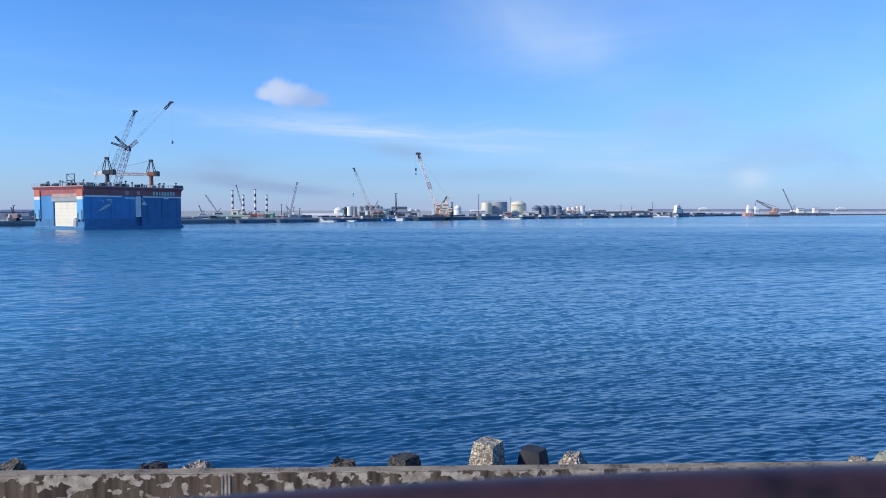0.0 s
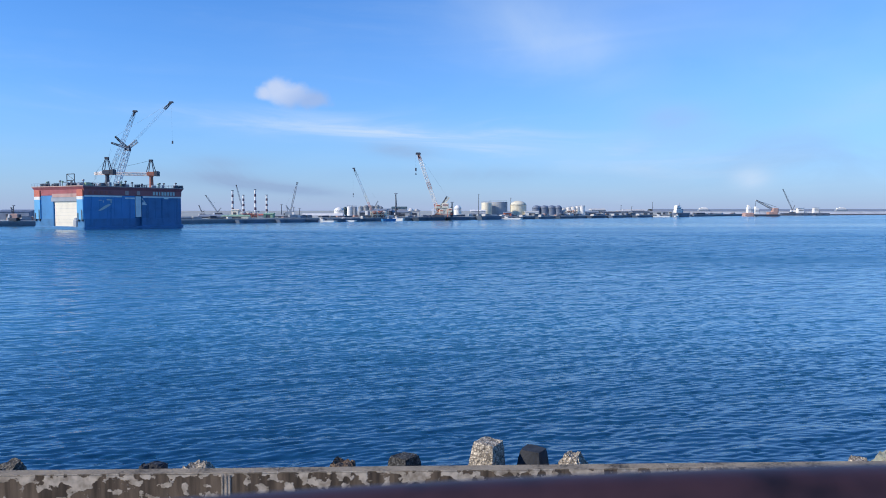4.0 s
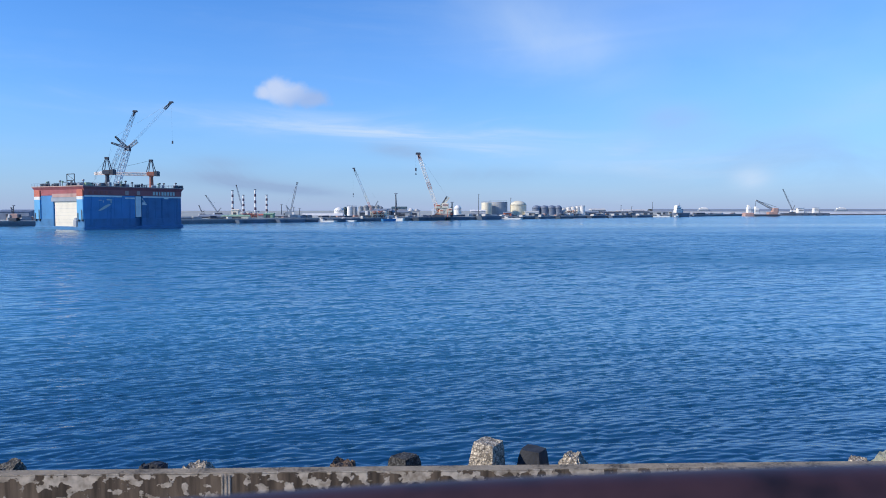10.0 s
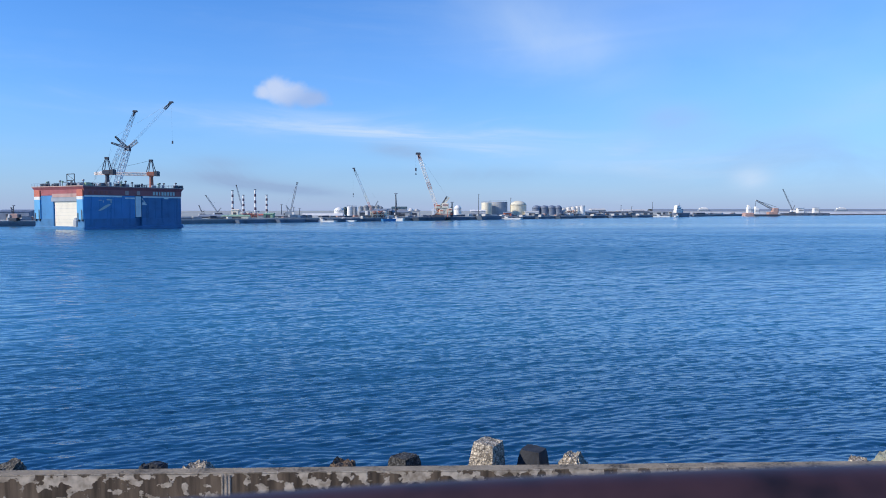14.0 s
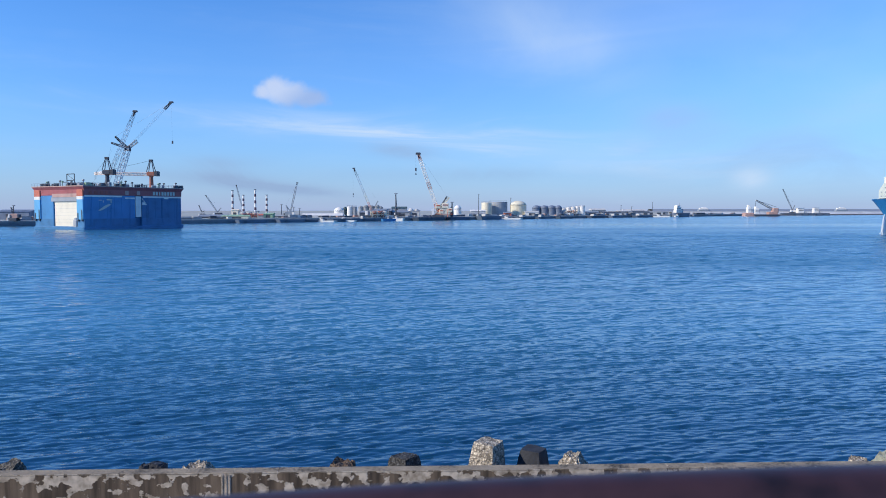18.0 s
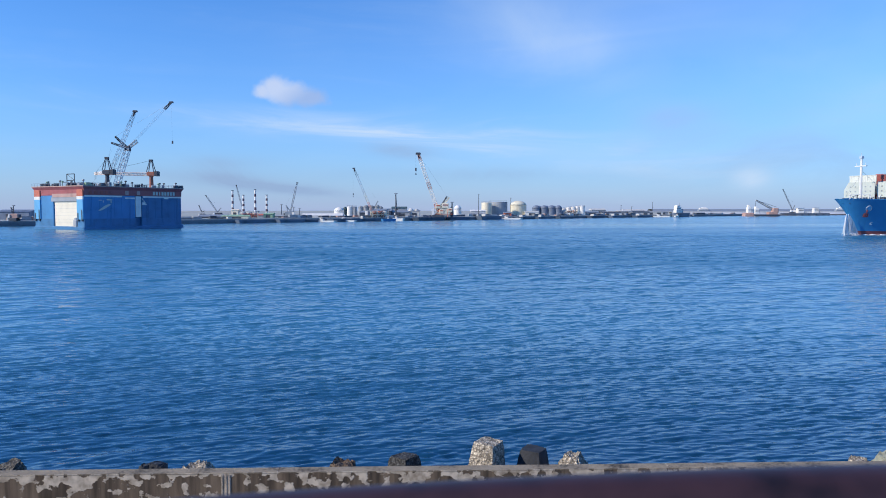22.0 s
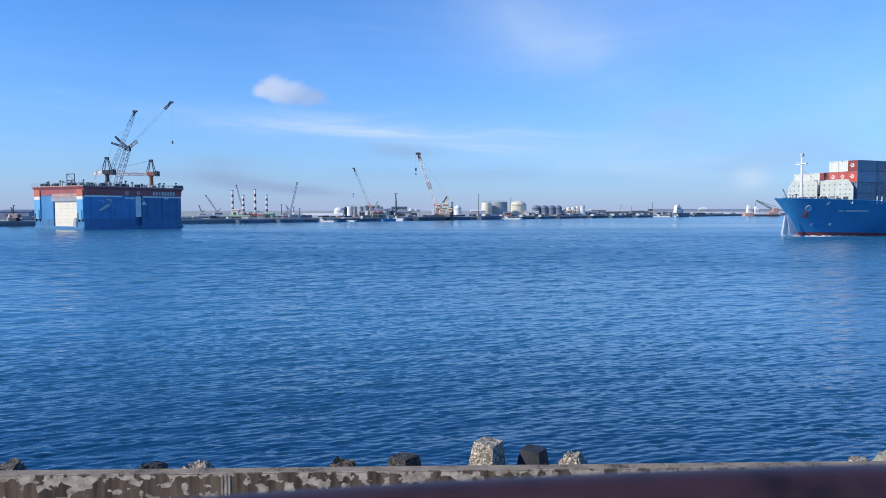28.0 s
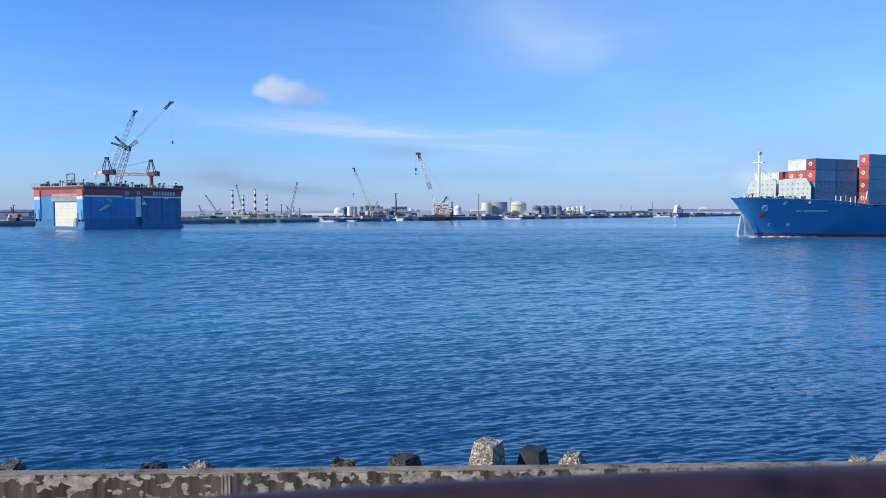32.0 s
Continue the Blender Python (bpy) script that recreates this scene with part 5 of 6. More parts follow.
            part("bollard", b, STEEL_DARK, ob)
    # goal-post frame on the end
    b = Build()
    for y in (6.1, 10.0):
        b.bar((1, y, 13.6), (1, y, 17.4), 0.14)
    for z in (17.4, 15.4):
        b.bar((1, 6.1, z), (1, 10.0, z), 0.13)
    b.bar((1, 6.1, 15.4), (1, 10.0, 17.4), 0.08)
    b.bar((1, 10.0, 14.9), (1, 12.6, 14.9), 0.1)
    b.bar((1, 12.6, 13.6), (1, 12.6, 14.9), 0.1)
    part("gantry_frame", b, STEEL_DARK, ob)
    return ob


floating_dock()


def pedestal_crane(foot, top, jib_tip, material, label):
    """A dock pedestal crane: column, slewing house, A-frame and a level jib."""
    foot, top, tip = Vector(foot), Vector(top), Vector(jib_tip)
    ob = thing("pedestal_crane", Matrix.Translation(foot), label, "crane", "cranes on the floating dock")
    h = top.z - foot.z
    b = Build()
    b.lathe((0, 0, 0), [(0.75, 0), (0.6, h * 0.40), (0.9, h * 0.44)], 14)
    part("column", b, material, ob)
    b = Build()
    b.soft_box((0.1, 0, h * 0.52), (2.8, 2.0, h * 0.14), 0.25)
    part("slewing_house", b, material, ob)
    b = Build()
    b.soft_box((2.0, 0, h * 0.52), (1.2, 2.2, h * 0.18), 0.2)
    part("counterweight", b, STEEL_DARK, ob)
    for sx in (-1, 1):
        b = Build()
        for s in (-1, 1):
            b.bar((sx * 1.25, s * 0.9, h * 0.58), (sx * 0.3, s * 0.3, h), 0.15)
        for k in (0.35, 0.7):
            p = 1.25 + (0.3 - 1.25) * k
            q = 0.9 + (0.3 - 0.9) * k
            b.bar((sx * p, -q, h * (0.58 + 0.42 * k)), (sx * p, q, h * (0.58 + 0.42 * k)), 0.09)
        part("a_frame", b, STEEL_DARK, ob)
    b = Build()
    b.soft_box((0, 0, h), (1.3, 0.9, 0.7), 0.1)
    part("sheave_head", b, STEEL_DARK, ob)
    t = tip - foot
    b = Build()
    b.lattice((0, 0, h * 0.5), t, 1.0, 0.6, 12, 0.15)
    part("jib", b, WHITE, ob)
    b = Build()
    b.bar((0, 0, h), t, 0.04)
    b.bar(t, t - Vector((0, 0, 2.0)), 0.04)
    part("rope", b, STEEL_DARK, ob)
    return ob


pedestal_crane((-111.3, 236, 13.66), (-111.3, 236, 23.3), (-118.3, 242, 18.4), STEEL_DARK, "dark pedestal crane with a tall frame on the dock")
pedestal_crane((-100.0, 244, 13.66), (-100, 244, 23.0), (-117.0, 240, 18.5), BRICK_PAINT, "rust-orange pedestal crane with a white level jib on the dock")


def luffing_crane():
    """A tall lattice tower crane with a long luffing jib, behind the dock."""
    d = 300.0
    base = (-141.9, 300, 3)
    ob = thing("tower_crane", Matrix.Translation((base[0], d, 2.0)), "tall grey lattice crane with a forked mast head and long jib", "crane")
    o = Vector((base[0], d, 2.0))
    head = Vector((-132.6, 300, 32)) - o
    b = Build()
    b.lattice((0, 0, 1.5), head, 2.2, 2.0, 12, 0.14)
    part("tower", b, PALE_STEEL, ob)
    tip = Vector((-113.9, 300, 51.2)) - o
    # pale and very thin, imitating a jib that fades into haze
    b = Build()
    b.lattice(head, tip, 0.9, 0.6, 22, 0.014)
    part("jib", b, PALE_STEEL, ob)
    b = Build()
    b.lattice(Vector((-116.8, 300, 48.2)) - o, tip, 0.8, 0.6, 3, 0.10)
    b.soft_box(tip, (1.8, 0.9, 0.7), 0.15)
    part("jib_head", b, STEEL_DARK, ob)
    for px, name in ((Vector((-137.7, 300, 36.9)) - o, "strut"), (Vector((-139.4, 300, 34.3)) - o, "strut")):
        b = Build()
        b.lattice(head, px, 0.9, 0.5, 6, 0.13)
        part(name, b, STEEL_DARK, ob)
    b = Build()
    b.lattice(head, Vector((-128.7, 300, 35)) - o, 1.0, 1.2, 4, 0.1)
    part("jib_foot", b, STEEL_GREY, ob)
    b = Build()
    b.soft_box(head, (2.4, 1.6, 2.0), 0.3)
    part("mast_head", b, STEEL_DARK, ob)
    hk = Vector((-113.7, 300, 34.5)) - o
    b = Build()
    b.bar(tip, hk, 0.014)
    b.bar(Vector((-137.7, 300, 36.9)) - o, tip, 0.03)
    b.bar(Vector((-139.4, 300, 34.3)) - o, (-3.0, 0, 4), 0.03)
    part("rope", b, STEEL_GREY, ob)
    b = Build()
    b.soft_box(hk, (0.6, 0.5, 1.2), 0.1)
    part("hook_block", b, STEEL_DARK, ob)
    b = Build()
    b.soft_box((0, 0, 1.2), (8, 5, 2.4), 0.3)
    part("carriage", b, STEEL_DARK, ob)
    return ob


luffing_crane()
# pale boom sections imitate its fading with distance
crane((-145.1, 296, 5.39), (-127.4, 296, 46.9), 1.3, STEEL_GREY, STEEL_GREY, "crawler crane with a long pale lattice boom behind the dock", bays=24,
      body=(6, 4, 3), mast=(-146.7, 296, 15.96), bands=[STEEL_GREY, STEEL_GREY, PALE_STEEL, STEEL_GREY, PALE_STEEL, PALE_STEEL, STEEL_DARK], chord=0.055)

# ---- container ship ----
SHIP_HEADING = 23.6          # degrees by which the bow still points towards the promenade at the end
BEAM = 12.6


def stem_at(z):
    """How far the raked stem reaches ahead of its foot at height z."""
    x = max(0.0, min(1.0, z / 8.75) - 0.2) / 0.8
    return -0.8 - 4.7 * x ** 1.35


def hull_half(d, k):
    """Half-breadth d metres behind the stem, at height share k (0 waterline, 1 deck)."""
    at_deck = BEAM * max(0.0, min(1.0, d / 18.7)) ** 0.58
    at_water = BEAM * max(0.0, min(1.0, d / 52)) ** 0.8
    return at_water + (at_deck - at_water) * k ** 1.3


def ship_half(s, k):
    stem = stem_at(8.75 * k)
    d = s - stem
    if d < 20 - stem:
        d /= 1 - stem / 20
    return hull_half(min(d, s) if s > 20 else d, k)


def ship_top(s):
    """Height of the hull's upper edge."""
    if s < 13:
        return 8.9 - 0.03 * (s + 6)
    if s < 24:
        return 8.33 - 1.23 * (s - 13) / 11
    return 7.1


def container_mesh(length, high, wide=2.44):
    """A freight container with corner posts, rails and corrugated sides; x along its length."""
    b = Build()
    hx, hy = length / 2, wide / 2
    for sx in (-1, 1):
        for sy in (-1, 1):
            b.box((sx * (hx - 0.08), sy * (hy - 0.08), high / 2), (0.16, 0.16, high))
    for sy in (-1, 1):
        for z in (0.08, high - 0.06):
            b.box((0, sy * (hy - 0.06), z), (length - 0.32, 0.12, 0.13))
    for sx in (-1, 1):
        for z in (0.08, high - 0.06):
            b.box((sx * (hx - 0.06), 0, z), (0.12, wide - 0.32, 0.13))
    # corrugated sides
    n = int(length / 0.56)
    for sy in (-1, 1):
        pts, faces = [], []
        step = (length - 0.3) / (n * 2)
        for i in range(n * 2 + 1):
            x = -hx + 0.15 + i * step
            y = sy * (hy - (0.03 if i % 2 else 0.075))
            pts += [(x, y, 0.12), (x, y, high - 0.1)]
        for i in range(n * 2):
            q = (2 * i, 2 * i + 2, 2 * i + 3, 2 * i + 1)
            faces.append(q if sy < 0 else q[::-1])
        b.solid(pts, faces)
    # ends with ribs or locking bars
    for sx in (-1, 1):
        b.box((sx * (hx - 0.09), 0, high / 2), (0.05, wide - 0.3, high - 0.24))
        for y in (-0.75, -0.3, 0.3, 0.75):
            b.rod((sx * (hx - 0.03), y, 0.15), (sx * (hx - 0.03), y, high - 0.15), 0.03, 0.03, 5)
    b.box((0, 0, high - 0.05), (length - 0.3, wide - 0.3, 0.05))
    b.box((0, 0, 0.1), (length - 0.3, wide - 0.3, 0.05))
    return b.mesh("container")


def container_ship():
    ship = thing("container_ship", Matrix.Identity(4), "blue container ship under way, stacked with red, white and grey containers", "ship")
    # local frame: x aft from the stem, y to port (towards the promenade) negative, z up from the water
    stations = [-5.3, -5.1, -4.7, -3.6, -2.2, -0.8, 0.6, 2.2, 4.2, 6.6, 9.5, 11, 13, 16, 19, 22, 26, 31, 37, 44, 52, 62, 80, 100, 118, 126, 130]
    behind = [0, 0.12, 0.35, 0.7, 1.2, 1.9, 2.8, 4, 5.5, 7.5, 10, 12.5, 15, 17.5, 20, 22, 24, 28, 33, 40, 48, 58, 75, 95, 112, 122, 130]
    rows = 17
    pts, faces = [], []
    for d in behind:
        ahead = max(0.0, 1 - d / 20)
        top = ship_top(d + stem_at(8.75) * ahead)
        taper = 1.0 if d < 110 else max(0.55, 1 - (d - 110) / 45)
        for j in range(rows):
            z = -1.2 + (top + 1.2) * j / (rows - 1)
            k = max(0.0, z) / top
            pts.append((d + stem_at(8.75 * k) * ahead, -hull_half(d, k) * taper, z))
    m = len(pts)
    pts += [(x, -y, z) for x, y, z in pts]
    n = len(behind)
    for i in range(n - 1):
        for j in range(rows - 1):
            a, b2, c, d = i * rows + j, (i + 1) * rows + j, (i + 1) * rows + j + 1, i * rows + j + 1
            faces += [(a, b2, c, d), (m + d, m + c, m + b2, m + a)]
    e = (n - 1) * rows
    for j in range(rows - 1):
        faces.append((e + j, m + e + j, m + e + j + 1, e + j + 1))
    b = Build().solid(pts, faces)
    part("hull", b, HULL_BLUE, ship, smooth=True)
    # red boot topping: a skin just proud of the hull up to its line
    pts, faces = [], []
    st = [-0.78, -0.6, -0.3] + [0.05 + 0.6 * i for i in range(12)] + [8 + 3 * i for i in range(38)]
    for s in st:
        taper = 1.0 if s < 110 else max(0.55, 1 - (s - 110) / 45)
        # the ship floats a little deeper aft
        line = max(0.34, 0.85 - 0.016 * max(0, s))
        for z in (-1.0, 0.0, line * 0.55, line):
            pts.append((s - (0.06 if s < -0.7 else 0), -(ship_half(s, max(0, z) / ship_top(s)) * taper + 0.05), z))
    m = len(pts)
    pts += [(x, -y, z) for x, y, z in pts]
    for i in range(len(st) - 1):
        for j in range(3):
            a, b2 = i * 4 + j, (i + 1) * 4 + j
            faces += [(a, b2, b2 + 1, a + 1), (m + a + 1, m + b2 + 1, m + b2, m + a)]
    faces += [(m + j, j, j + 1, m + j + 1) for j in range(3)]
    part("boot_topping", Build().solid(pts, faces), BOOT_RED, ship, "dull red band at the waterline")
    # decks
    pts, faces = [], []
    ds = [s for s in stations if s > -5.0]
    for s in ds:
        z = ship_top(s) - 1.1 if s < 20 else ship_top(s) - 0.15
        h = ship_half(s, (z / ship_top(s))) * (1.0 if s < 110 else max(0.55, 1 - (s - 110) / 45)) - 0.05
        pts += [(s, -h, z), (s, h, z)]
    faces = [(2 * i, 2 * i + 2, 2 * i + 3, 2 * i + 1) for i in range(len(ds) - 1)]
    part("deck", Build().solid(pts, faces), mat("deck_green", (0.05, 0.10, 0.09), 0.8), ship)
    # bulwark capping rail along the forecastle
    edge = [s for s in stations if s <= 22]
    for sy in (-1, 1):
        b = Build()
        for s0, s1 in zip(edge, edge[1:]):
            b.bar((s0, sy * ship_half(s0, 1) * 1.0, ship_top(s0)), (s1, sy * ship_half(s1, 1), ship_top(s1)), 0.09)
        part("capping_rail", b, HULL_BLUE, ship)
    # breakwater: two slanting white plates with stiffener holes and freeing ports
    for sy in (-1, 1):
        b = Build()
        inner, outer = 0.35, 9.0
        x0, x1 = 7.9, 8.1
        ztop, zlow = 13.4, 7.6
        outline = [(inner, zlow), (outer, zlow), (outer, ztop - 1.9), (outer - 1.3, ztop), (inner, ztop)]

        def place(yy, zz, off):
            t = (yy - inner) / (outer - inner)
            return (x0 + (x1 - x0) * t + off, sy * yy, zz)
        f = [place(yy, zz, 0) for yy, zz in outline]
        g = [place(yy, zz, 0.18) for yy, zz in outline]
        k = len(outline)
        order = tuple(range(k)) if sy > 0 else tuple(range(k - 1, -1, -1))
        b.solid(f + g, [order, tuple(i + k for i in order[::-1])] + [(i, (i + 1) % k, k + (i + 1) % k, k + i) for i in range(k)])
        plate = part("wave_breaker", b, BREAKER, ship, "white steel wave breaker plate")
        for zz in (12.2, 11.0, 9.9):
            for yy in (1.5, 2.9, 4.3, 5.7, 7.1, 8.2):
                if zz > 12 and yy > 7.5:
                    continue
                b = Build()
                p = place(yy, zz, -0.03)
                b.box(p, (0.06, 0.34, 0.3))
                part("port_hole", b, STEEL_GREY, plate)
        for yy in (1.6, 4.4, 7.2):
            b = Build()
            p = place(yy, 8.6, -0.03)
            b.box((p[0], p[1], 8.55), (0.06, 1.3, 1.5))
            part("doorway", b, STEEL_DARK, plate)
    # foremast
    b = Build()
    b.rod((2.0, 0, 7.5), (1.9, 0, 19.3), 0.42, 0.22, 10)
    mast = part("foremast", b, WHITE, ship, "white foremast with crosstree")
    b = Build()
    b.box((1.8, 0, 17.2), (0.6, 3.0, 0.2))
    b.bar((1.8, -1.2, 17.2), (1.8, -1.2, 18.0), 0.04)
    b.bar((1.8, 1.2, 17.2), (1.8, 1.2, 18.0), 0.04)
    part("crosstree", b, WHITE, mast)
    b = Build()
    b.soft_box((1.9, 0, 19.4), (0.8, 0.8, 0.7), 0.1)
    b.rod((1.9, 0, 19.7), (1.9, 0, 20.6), 0.1, 0.05)
    part("lantern", b, PALE_STEEL, mast)
    b = Build()
    b.bar((2.1, 0, 16), (7.8, 0, 12.8), 0.03)
    b.bar((2.0, 0, 15), (-4.5, 0, 8.8), 0.02)
    part("stay", b, STEEL_GREY, mast)
    # forecastle gear
    for x, y, s in ((-0.5, -2.2, 1.1), (-0.5, 2.2, 1.1), (3.8, -4.4, 1.2), (3.8, 4.4, 1.2), (1.2, -3.0, 0.7), (-3.4, -0.9, 0.7)):
        b = Build()
        b.rod((x, y - s * 0.7, 8.5), (x, y + s * 0.7, 8.5), s * 0.6, s * 0.6, 14)
        b.box((x, y, 7.95), (s * 1.6, s * 1.7, 0.5))
        b.box((x + s * 0.7, y, 8.6), (s * 0.3, s * 0.5, 1.2))
        part("windlass", b, STEEL_DARK, ship)
    for i in range(8):
        s = -4.6 + i * 0.55
        b = Build()
        b.bar((s, -ship_half(s, 1) * 0.92, 8.6), (s, -ship_half(s, 1) * 0.92, 10.0), 0.05)
        if i < 7:
            b.bar((s, -ship_half(s, 1) * 0.92, 9.9), (s + 0.55, -ship_half(s + 0.55, 1) * 0.92, 9.9), 0.05)
        part("rail_post", b, WHITE, ship)
    # bow rail stanchions, vents and lamp posts before the breaker
    for x, y, h, m in ((-3.4, -1.5, 1.5, WHITE), (-2.8, -2.0, 1.1, STEEL_GREY), (-2.0, -2.6, 1.4, STEEL_DARK), (0.4, -4.6, 0.9, WHITE), (3.0, -6.0, 0.7, STEEL_GREY), (4.6, -7.2, 0.9, WHITE),
                       (5.8, -3.4, 1.1, WHITE), (5.6, -6.0, 0.8, STEEL_DARK), (5.9, -0.8, 0.9, STEEL_GREY), (6.2, -8.4, 0.8, WHITE), (5.4, 3.4, 1.0, STEEL_GREY)):
        b = Build()
        y *= 0.72
        b.rod((x, y, 7.5), (x, y, 8.4 + h), 0.16, 0.13, 8)
        b.soft_box((x, y, 8.4 + h), (0.5, 0.4, 0.3), 0.08)
        part("lamp_post", b, m, ship)
    for y in (-5.2, -2.4, 2.4):
        b = Build()
        b.soft_box((6.6, y, 8.5), (1.3, 1.5, 1.6), 0.15)
        b.box((6.6, y, 9.36), (1.5, 1.7, 0.1))
        part("deck_box", b, STEEL_GREY, ship)
    # anchor pocket, anchor, draught marks, lettering bars (all lie on the flared side)

    def on_side(s, z, out=0.06):
        k = z / ship_top(s)
        y = -ship_half(s, k)
        ds_ = ship_half(s + 0.3, k) - ship_half(s - 0.3, k)
        dz_ = ship_half(s, min(1, k + 0.04)) - ship_half(s, k - 0.04)
        tx = Vector((0.6, -ds_, 0)).normalized()
        tz = Vector((0, -dz_, 0.08 * ship_top(s))).normalized()
        nrm = tx.cross(tz).normalized()
        if nrm.y > 0:
            nrm = -nrm
        return Vector((s, y, z)) + nrm * out, tx, tz, nrm

    def patch(s, z, w, h, thick=0.05):
        """A thin plate laid on the hull's side."""
        p, tx, tz, nrm = on_side(s, z, thick)
        q = []
        for o in (nrm * -0.12, nrm * 0.02):
            q += [p + tx * a * w / 2 + tz * c * h / 2 + o for a, c in ((-1, -1), (1, -1), (1, 1), (-1, 1))]
        return Build().solid(q, [(3, 2, 1, 0), (4, 5, 6, 7), (0, 1, 5, 4), (1, 2, 6, 5), (2, 3, 7, 6), (3, 0, 4, 7)])
    def ring_on(s, z, r0, r1, n=20, out=0.08, tall=1.0, gap=0.0):
        """A raised ring or disc laid on the hull's side."""
        p, tx, tz, nrm = on_side(s, z, out)
        up = Vector((0, 0, 1)) - nrm * nrm.z
        up.normalize()
        side = up.cross(nrm).normalized()
        pts, faces = [], []
        for k in range(n + 1):
            g = gap / 2 + (2 * math.pi - gap) * k / n
            w = side * math.cos(g) + up * math.sin(g) * tall
            pts += [p + w * r0, p + w * r1, p + w * r1 - nrm * 0.2, p + w * r0 - nrm * 0.2]
        for k in range(n):
            a, c = 4 * k, 4 * k + 4
            faces += [(a, a + 1, c + 1, c), (a + 1, a + 2, c + 2, c + 1), (a + 3, a, c, c + 3)]
        return Build().solid(pts, faces)
    pocket = part("anchor_pocket", ring_on(0.2, 6.5, 0.0, 0.62, tall=1.25), DOCK_LIGHT, ship, "pale blue anchor pocket")
    part("pocket_rim", ring_on(0.2, 6.5, 0.56, 0.68, out=0.12, tall=1.25), PALE_STEEL, pocket)
    b = Build()
    p, tx, tz, nrm = on_side(0.3, 5.3, 0.3)
    up = (Vector((0, 0, 1)) - nrm * nrm.z).normalized()
    side = up.cross(nrm).normalized()
    b.bar(p + up * 1.1, p - up * 0.8, 0.16)
    b.bar(p - up * 0.8 - side * 0.5, p - up * 0.8 + side * 0.5, 0.17)
    for k in (-1, 1):
        b.bar(p - up * 0.8 + side * 0.5 * k, p + up * 0.1 + side * 0.42 * k, 0.15)
    part("anchor", b, BOOT_RED, ship, "rust-red stowed anchor")
    part("fairlead", patch(3.4, 7.7, 0.4, 1.0), WHITE, ship)
    part("fairlead", patch(7.4, 8.1, 0.9, 0.22), DOCK_LIGHT, ship)
    part("fairlead", patch(13.2, 7.7, 0.7, 0.22), DOCK_LIGHT, ship)
    part("thruster_mark", ring_on(3.0, 2.7, 0.26, 0.38, gap=1.6), WHITE, ship)
    mark = part("thruster_mark", ring_on(7.2, 2.7, 0.22, 0.36), WHITE, ship)
    part("thruster_cross", ring_on(7.2, 2.7, 0.0, 0.08, out=0.1), WHITE, mark)
    x = 7.3
    for i, w in enumerate((0.34, 0.34, 0, 0.36, 0.36, 0.36, 0.36, 0.36, 0.36, 0.36, 0.36, 0.34)):
        if w:
            part("name_lettering", patch(x, 5.9, w, 0.5), BOX_WHITE, ship)
        x += 0.60 if w else 0.4
    # containers
    m20, m40 = container_mesh(6.85, 2.56), container_mesh(12.19, 2.9)
    meshes = {}

    def boxed(base, colour):
        if (base.name, colour.name) not in meshes:
            me = base.copy()
            me.materials.clear()
            me.materials.append(colour)
            meshes[(base.name, colour.name)] = me
        return meshes[(base.name, colour.name)]

    rnd = random.Random(8)
    emblem_front = Build()
    for i in range(10):
        g0, g1 = math.pi * (0.25 + 1.5 * i / 10), math.pi * (0.25 + 1.5 * (i + 1) / 10)
        q = [(0, r * math.cos(g), r * math.sin(g)) for g in (g0, g1) for r in (0.24, 0.5)]
        emblem_front.solid(q + [(p[0] - 0.03, p[1], p[2]) for p in q], [(0, 1, 3, 2), (6, 7, 5, 4)])
    emblem_front.box((-0.015, 0.28, 0), (0.03, 0.62, 0.2))
    front_mesh = emblem_front.mesh("emblem")
    front_mesh.materials.append(BOX_WHITE)
    side = Build()
    for i in range(10):
        g0, g1 = math.pi * (0.25 + 1.5 * i / 10), math.pi * (0.25 + 1.5 * (i + 1) / 10)
        q = [(r * math.cos(g), 0, r * math.sin(g)) for g in (g0, g1) for r in (0.38, 0.62)]
        side.solid(q + [(p[0], p[1] - 0.03, p[2]) for p in q], [(0, 1, 3, 2), (6, 7, 5, 4)])
    side.box((1.9, -0.015, 0), (2.2, 0.03, 0.22))
    side_mesh = side.mesh("emblem")
    side_mesh.materials.append(mat("side_letter_grey", (0.30, 0.35, 0.42), 0.6))

    def box_at(x, y, z, base, colour, front=False, mark=False, length=6.85, high=2.56):
        c = part("container", boxed(base, colour), colour, ship, at=Matrix.Translation((x + length / 2, y, z)))
        if front:
            part("emblem", front_mesh, WHITE, c, at=Matrix.Translation((-length / 2 - 0.01, 0.1, high * 0.55)))
        if mark:
            part("emblem", side_mesh, WHITE, c, at=Matrix.Translation((-length * 0.32, -1.23, high * 0.55)))
        return c

    # first bay: seven rows across, four tiers, two short containers long
    W, R, N, G = BOX_WHITE, BOX_RED, BOX_BROWN, BOX_GREY
    bay_front = 9.8
    front_rows = [[G, G, R, R, R, W, W], [G, G, W, W, W, W, W], [R, R, R, N, W, W, W], [N, W, W]]
    for tier, row in enumerate(front_rows):
        z = 7.45 + tier * 2.62
        for i, colour in enumerate(row):
            y = -7.5 + i * 2.5
            for half in (0, 1):
                # red and brown boxes get grey bodies: the shade of their sides is painted
                body = W if colour is W else G
                c = box_at(bay_front + half * 7.05, y, z, m20, body, mark=(i == 0 and tier < 3))
                if half == 0 and colour in (R, N):
                    b = Build()
                    b.box((0, 0, 0), (0.05, 2.36, 2.46))
                    part("end_door", b, colour, c, "red end face in the container colour", at=Matrix.Translation((-3.445, 0, 1.28)))
